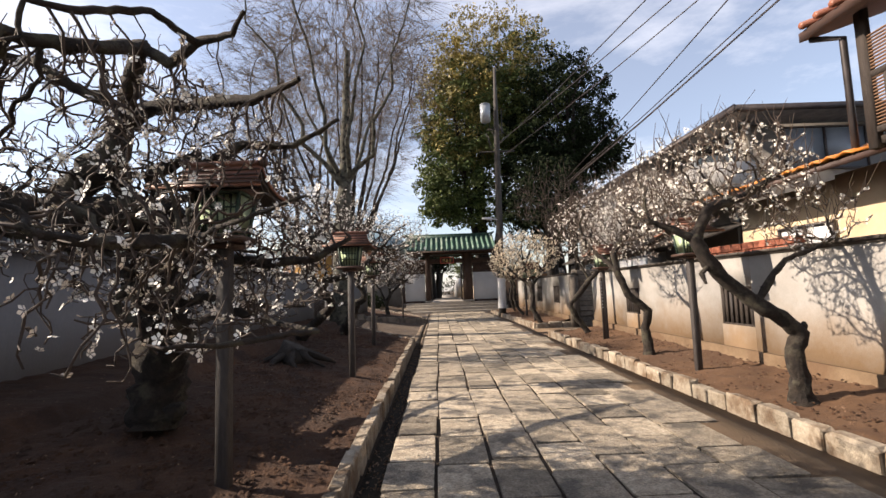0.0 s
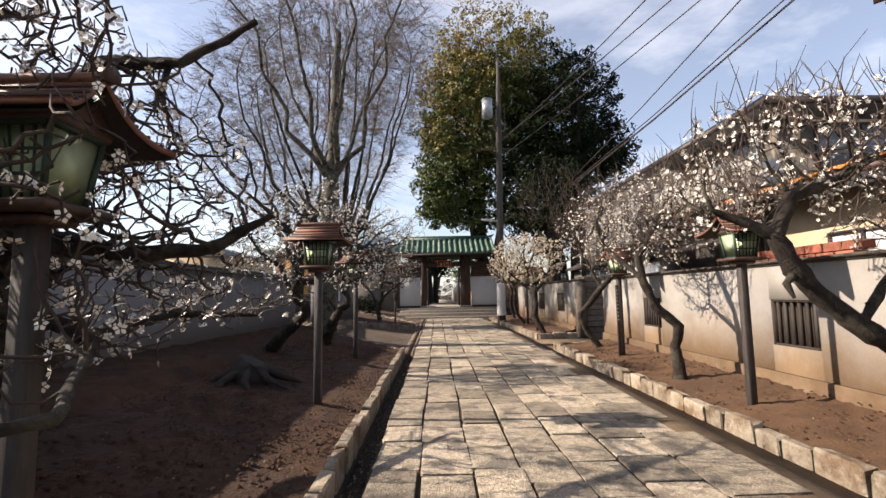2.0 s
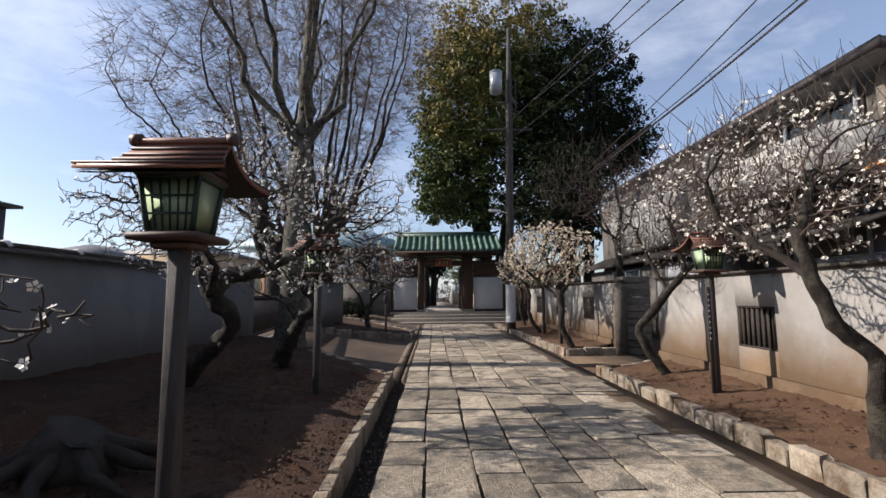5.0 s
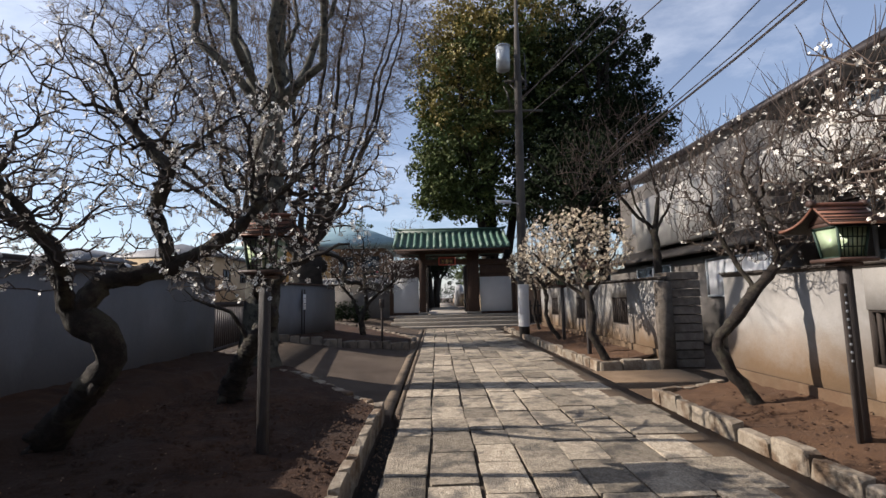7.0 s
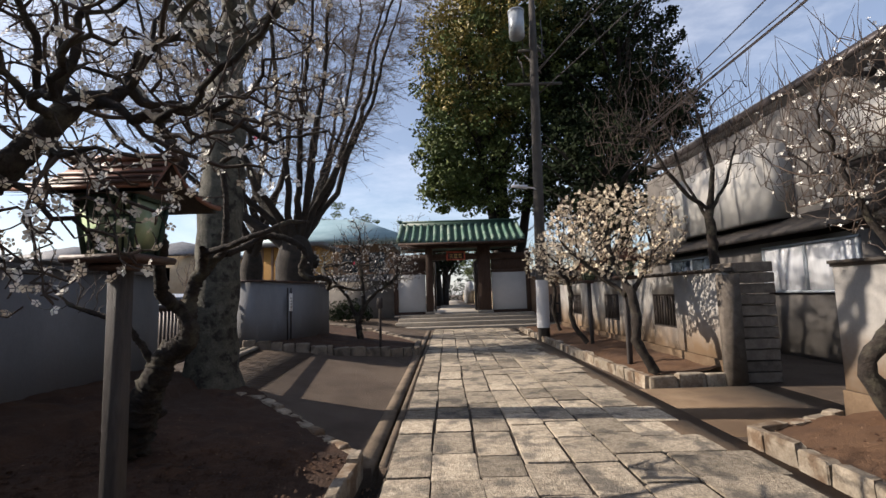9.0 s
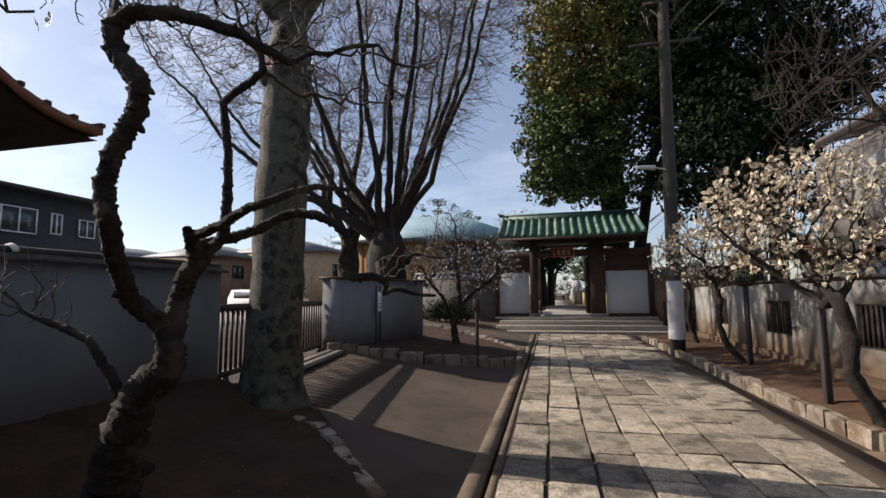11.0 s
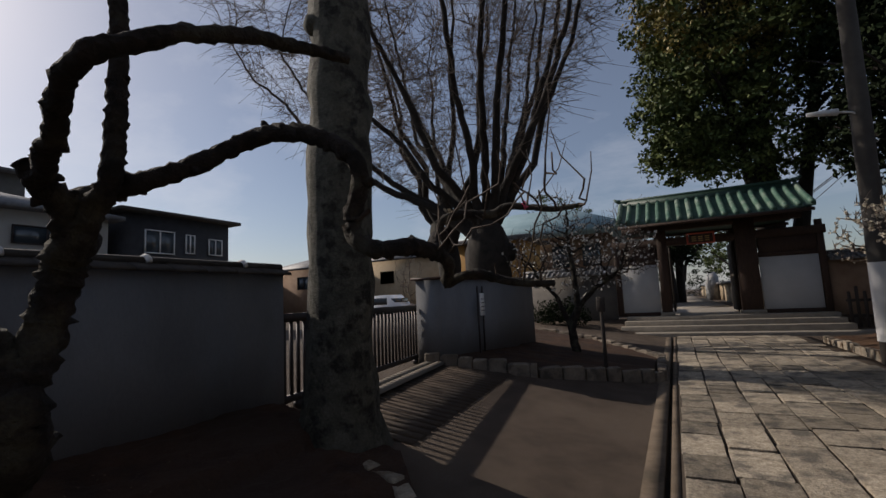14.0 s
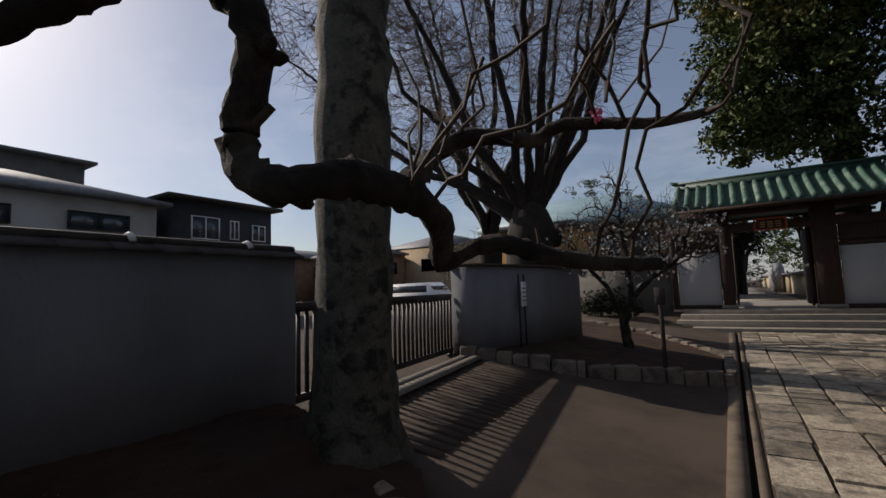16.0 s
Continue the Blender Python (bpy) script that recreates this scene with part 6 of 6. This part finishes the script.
big_bare("plane_tree", "tall bare tree with mottled pale trunk and upswept limbs",
         [(-1.5, 13.1, 0.3, 0.44), (-1.47, 13.06, 0.6, 0.34), (-1.42, 13.0, 1.1, 0.26), (-1.38, 12.98, 1.9, 0.225), (-1.36, 12.96, 2.4, 0.225), (-1.34, 12.95, 2.62, 0.27), (-1.32, 12.94, 2.8, 0.28), (-1.31, 12.93, 3.0, 0.22), (-1.29, 12.92, 3.6, 0.17), (-1.28, 12.92, 4.2, 0.165), (-1.26, 12.9, 4.45, 0.2), (-1.25, 12.9, 4.7, 0.17)],
         12.0, 3.9, 30, 1700, 7, PLANE, ZELTWIG, 0.9, 1.1, 7, 0.9, [[(-1.25, 12.9, 4.6, 0.16), (-1.2, 12.95, 6.5, 0.14), (-1.1, 13, 9.0, 0.08)]])
big_bare("zelkova_tree", "tall leafless zelkova with upswept limbs and fine twigs",
         [(-2.45, 19.3, 0.3, 0.46), (-2.45, 19.3, 1.2, 0.36), (-2.4, 19.3, 3.1, 0.34)], 13.5, 5.2, 31, 4600, 15, ZEL, ZELTWIG, 0.5, 1.35, 6, 1.4, (), 1.85, 0.62, 0.06, 2.4)
big_bare("zelkova_tree", "second leafless zelkova standing behind the first",
         [(-5.4, 23.5, 0.4, 0.4), (-5.4, 23.5, 1.6, 0.34), (-5.4, 23.5, 3.2, 0.3)], 13.5, 5.2, 32, 1500, 6, ZEL, ZELTWIG, 0.2, 1.0, 0, 1.0)

# evergreens behind the gate
LEAFQ = np.array([(-0.5, 0, 0), (0, -0.28, 0.06), (0.55, 0, 0), (0, 0.28, 0.06)])
LEAFF = np.array([[0, 1, 2, 3]])


def crown(rng, spec, n_clump, clump_r, leaves, size):
    """Leaf clumps over the shell of some ellipsoids."""
    cen = blobs(rng, [(c, r, int(n_clump * w)) for c, r, w in spec])
    g = Geo()
    out = []
    for c in cen:
        m = int(leaves * rng.uniform(0.6, 1.4))
        d = rng.normal(size=(m, 3))
        d /= np.linalg.norm(d, axis=1)[:, None]
        out.append(c + d * clump_r * rng.uniform(0.5, 1.3) * np.array((1, 1, 0.75)) * rng.uniform(0.2, 1, (m, 1)) ** 0.4)
    pts = np.concatenate(out)
    scatter(g, pts, LEAFQ, LEAFF, size, rng, toward=np.array((0, 0, 0.6)))
    return g


def evergreen(label, x, y, h, spec_main, spec_top, seed, n, mat_top, mat=None, stems=4):
    rng = np.random.default_rng(seed)
    t = thing("evergreen_tree", label, "tree", "tall evergreens behind the gate", (x, y, 0.4))
    G = Geo()
    for k in range(stems):
        a = rng.uniform(0, 6.28)
        s = rng.uniform(0.3, 1.6)
        dx, dy = math.cos(a) * s, math.sin(a) * s
        G.tube([(dx * 0.3, dy * 0.3, -0.4), (dx * 0.5, dy * 0.5, 3), (dx, dy, 6.5), (dx * 2.2, dy * 2.2, h * 0.75)], [0.34, 0.26, 0.2, 0.08], 9, False, 0.05, rng)
        for j in range(7):
            z = rng.uniform(h * 0.3, h * 0.7)
            b = rng.uniform(0, 6.28)
            L = rng.uniform(1.5, 4)
            G.tube([(dx, dy, z), (dx + math.cos(b) * L * 0.5, dy + math.sin(b) * L * 0.5, z + L * 0.5), (dx + math.cos(b) * L, dy + math.sin(b) * L, z + L * 0.8)], [0.1, 0.06, 0.02], 6, False, 0.05, rng)
    part("trunk", G, ZEL, t, smooth=True)
    rel = lambda sp: [((c[0] - x, c[1] - y, c[2] - 0.4), r, w) for c, r, w in sp]
    part("crown", crown(rng, rel(spec_main), int(n * 0.72), 0.56, 52, 0.2), mat or LEAF, t, "dense glossy dark green foliage", "stuff")
    if spec_top:
        part("crown_top", crown(rng, rel(spec_top), int(n * 0.42), 0.52, 42, 0.17), mat_top, t, "yellowish upper foliage", "stuff")


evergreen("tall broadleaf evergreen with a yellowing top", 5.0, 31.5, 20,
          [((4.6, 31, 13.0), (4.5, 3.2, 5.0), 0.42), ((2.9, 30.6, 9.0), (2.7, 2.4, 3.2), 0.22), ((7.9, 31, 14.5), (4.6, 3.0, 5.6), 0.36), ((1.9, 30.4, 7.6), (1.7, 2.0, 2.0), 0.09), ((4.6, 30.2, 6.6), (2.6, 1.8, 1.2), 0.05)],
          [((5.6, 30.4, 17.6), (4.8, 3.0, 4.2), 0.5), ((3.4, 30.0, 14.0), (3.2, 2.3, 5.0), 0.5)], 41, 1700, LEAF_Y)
evergreen("dense evergreen coloured dark as backlit beside the yellowing one", 10.6, 30.0, 18,
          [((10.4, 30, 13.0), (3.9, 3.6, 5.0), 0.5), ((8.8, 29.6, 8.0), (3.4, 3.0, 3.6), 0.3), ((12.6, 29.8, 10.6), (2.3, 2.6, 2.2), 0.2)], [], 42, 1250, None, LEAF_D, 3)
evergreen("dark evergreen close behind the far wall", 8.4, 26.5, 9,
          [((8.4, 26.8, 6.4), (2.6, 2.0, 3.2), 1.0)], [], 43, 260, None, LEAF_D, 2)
evergreen("low clipped pine beyond the gate", 1.4, 46, 5, [((1.2, 46, 4.2), (2.6, 2.4, 1.0), 1.0)], [], 44, 120, None, LEAF_D, 2)
evergreen("garden tree beyond the gate", 6.8, 58, 8, [((6.4, 58, 5.0), (3.6, 3, 3.0), 1.0)], [], 45, 160, None, LEAF, 2)
evergreen("distant evergreen behind the hall", -9.5, 56, 12, [((-9.5, 56, 8.0), (4.5, 3, 4.0), 1.0)], [], 46, 200, None, LEAF, 2)
evergreen("dense evergreen backdrop beyond the gate", 0.5, 74, 8, [((1.5, 74, 4.5), (9, 3, 4.0), 1.0)], [], 47, 300, None, LEAF_D, 2)
for k, (x, y, h, r) in enumerate(((-1.5, 52, 9.5, 3.5), (-14.5, 36, 4.6, 1.6), (-9.0, 33, 4.8, 1.5), (11.5, 24.5, 7.0, 2.4), (-19, 52, 8, 4))):
    rng = np.random.default_rng(60 + k)
    att = vase(x, y, h * 0.3, h, r, 420, rng)
    P, par, giv = colonize([[(x, y, 0.2, 0.14), (x, y, h * 0.3, 0.1)]], att, 0.28, 3.5, 0.4, 50, 0.2, 60 + k, 0.1)
    cs, R, ch = chains(P, par, giv, 0.014, 2.4)
    t = thing("bare_tree", "small leafless tree in the distance", "tree", "distant bare trees", (x, y, 0.2))
    G = Geo()
    for c in cs:
        if len(c) > 1:
            G.tube(P[c] - np.array((x, y, 0.2)), R[c], 4 if R[c[0]] > 0.03 else 3, False)
    part("branches", G, ZELTWIG, t, kind="stuff")
# dark shrub at the foot of the gate wall
t = thing("shrub", "low dark evergreen shrub against the wall", "shrub", at=(-2.6, 26.6, 0.4))
part("crown", crown(np.random.default_rng(5), [((0, 0, 0.45), (1.2, 0.6, 0.5), 1.0)], 90, 0.22, 40, 0.08), LEAF_D, t, kind="stuff")
# tree stump in the west bed
t = thing("tree_stump", "weathered grey tree stump with exposed roots", "stump", at=(-0.75, 6.3, 0.33))
g = Geo()
rng = np.random.default_rng(8)
g.tube([(0, 0, -0.1), (0, 0, 0.06), (0, 0, 0.2), (0.02, 0, 0.24)], [0.34, 0.27, 0.22, 0.18], 12, True, 0.12, rng)
for k in range(9):
    a = k * 0.7
    g.tube([(0.15 * math.cos(a), 0.15 * math.sin(a), 0.14), (0.4 * math.cos(a), 0.4 * math.sin(a), 0.05), (0.62 * math.cos(a + 0.2), 0.62 * math.sin(a + 0.2), -0.06)], [0.06, 0.045, 0.015], 6, False, 0.1, rng)
part("wood", g, ZEL, t)
# sign stake in the far west bed and a lettered stake by the lantern
t = thing("sign_post", "small dark sign board on a post in the bed", "sign", at=(0.05, 17.9, 0.3))
boxpart("post", (-0.03, -0.03, -0.1), (0.03, 0.03, 1.15), DARKWOOD, t)
boxpart("board", (-0.07, -0.055, 0.9), (0.07, -0.032, 1.15), DARKWOOD, t)
t = thing("name_stake", "narrow dark stake with white lettering beside the lantern post", "sign", at=(5.085, 9.06, 0.15))
boxpart("stake", (-0.03, -0.012, 0), (0.03, 0.012, 1.35), DARKWOOD, t)
for k in range(9):
    boxpart("letter_bar", (-0.011, -0.0145, 1.24 - k * 0.07), (0.011, -0.0125, 1.262 - k * 0.07), METAL, t, bevel=0)

# ---- small pieces of the setting ----
kerb_row("kerb_west", [(0.84, -4), (0.83, 11.02)], KERB, 71, 0.10, 0.17, "row of thin rough kerb stones along the gutter", 0.0, (0.2, 0.4))
kerb_row("kerb_west_end", [(0.82, 11.08), (-0.62, 12.62), (-1.05, 12.75)], KERB, 72, 0.12, 0.13, "kerb stones at the end of the bed", None, (0.18, 0.3))
kerb_row("kerb_drive", [(-2.75, 16.82), (-0.9, 17.2), (0.86, 18.4), (0.8, 20.5), (-0.8, 22.3), (-2.4, 22.8)], KERB_DARK, 73, 0.15, 0.2, "dark rough kerb stones round the far bed", None, (0.24, 0.4))
kerb_row("kerb_east", [(4.46, -4), (4.45, 11.35), (5.6, 11.75)], KERB, 74, 0.12, 0.19, "pale rough kerb stones along the path", 0.0, (0.28, 0.46))
kerb_row("kerb_east_far", [(5.85, 14.02), (4.62, 13.92), (4.45, 21.0), (4.42, 24.5)], KERB, 75, 0.13, 0.19, "pale rough kerb stones of the far bed", 0.0, (0.28, 0.46))

path = thing("stone_path", "path of rough rectangular stone slabs with dark joints", "paving", kind="structure")
g = Geo()
g.box((1.085, -4, -0.08), (3.78, 26.3, 0.012))
tagged(g.obj("path_bedding", surface("dark_joint", (0.03, 0.022, 0.016), (0.055, 0.04, 0.028), 8, 0.95, 0.4), None, "dark earth in the joints of the paving", "structure"), category="paving")
rng = random.Random(77)
ms = stone_meshes("paving_slab", PAVER, 78, 12, 0.04, 0.03)
cols = [1.09, 1.47, 1.88, 2.27, 2.68, 3.08, 3.53, 4.04]
slabs = []
for c in range(7):
    y = -1.6 - rng.uniform(0, 0.5)
    while y < 26.2:
        l = rng.uniform(0.47, 0.76)
        l = min(l, 26.25 - y)
        if l < 0.2:
            break
        w = cols[c + 1] - cols[c]
        ext = rng.uniform(-0.14, 0.28) if c == 6 else 0
        slabs.append((y, (cols[c] + cols[c + 1]) / 2 + ext / 2 + (0.012 * math.sin(y * 2 + c)), w + ext, l))
        y += l
slabs.sort(key=lambda s: s[0])
rest = Geo()
for k, (y, x, w, l) in enumerate(slabs):
    h = 0.05
    z = 0.008 + rng.uniform(-0.006, 0.007)
    if k < 330:
        piece("paving_slab", ms[rng.randrange(12)], path, (x, y + l / 2, z), (w - rng.uniform(0.012, 0.034), l - rng.uniform(0.012, 0.036), h), rng.uniform(-0.013, 0.013), rng.uniform(-0.007, 0.007), rng.uniform(-0.007, 0.007))
    else:
        rest.box((x - w / 2 + 0.008, y + 0.008, z - 0.02), (x + w / 2 - 0.008, y + l - 0.008, z + 0.025))
if rest.n:
    part("far_slabs", rest, PAVER, path, kind="stuff")
# fallen leaves and grit on the beds
rng = np.random.default_rng(90)
g = Geo()
n = 2600
x = np.concatenate([rng.uniform(-2.0, 0.8, n // 2), rng.uniform(4.55, 5.8, n // 2)])
y = rng.uniform(-1, 12, n)
z = np.where(x < 2, np.clip((0.75 - x) * 0.135, 0, 0.46) + 0.135 + np.where(x < -1.5, 0.1, 0), 0.135 + 0.12 * np.clip((x - 4.5) / 1.35, 0, 1) ** 1.6) + 0.012
scatter(g, np.stack([x, y, z], -1), LEAFQ, LEAFF, 0.016, rng, toward=np.array((0, 0, 3)))
tagged(g.obj("fallen_leaves", surface("dry_leaf", (0.16, 0.09, 0.05), (0.3, 0.2, 0.13), 30, 0.8, 0), None, "scattered dry leaf bits and petals on the soil", "stuff"), category="litter")
CLOD = np.array([(-0.5, -0.45, -0.1), (0.5, -0.4, -0.1), (0.45, 0.5, -0.1), (-0.55, 0.4, -0.1), (-0.2, -0.15, 0.3), (0.2, 0.2, 0.36)])
CLODF = np.array([[0, 1, 4], [1, 5, 4], [1, 2, 5], [2, 3, 5], [3, 4, 5], [3, 0, 4]])
g = Geo()
n = 5200
x = np.concatenate([rng.uniform(-1.4, 0.78, n * 7 // 8), rng.uniform(4.56, 5.8, n // 8)])
y = rng.uniform(-0.8, 11, n)
z = np.where(x < 2, np.clip((0.75 - x) * 0.135, 0, 0.46) + 0.135, 0.135 + 0.12 * np.clip((x - 4.5) / 1.35, 0, 1) ** 1.6)
scatter(g, np.stack([x, y, z], -1), CLOD, CLODF, 0.03, rng, toward=np.array((0, 0, 6)))
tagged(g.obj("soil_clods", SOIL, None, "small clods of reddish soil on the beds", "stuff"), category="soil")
g = Geo()
x, y = rng.uniform(0.88, 1.06, 900), rng.uniform(0, 11, 900)
scatter(g, np.stack([x, y, np.full(900, -0.13)], -1), LEAFQ, LEAFF, 0.03, rng, toward=np.array((0, 0, 1)))
tagged(g.obj("fallen_leaves", bpy.data.materials["dry_leaf"], None, "dry leaves lying in the gutter", "stuff"), category="litter")
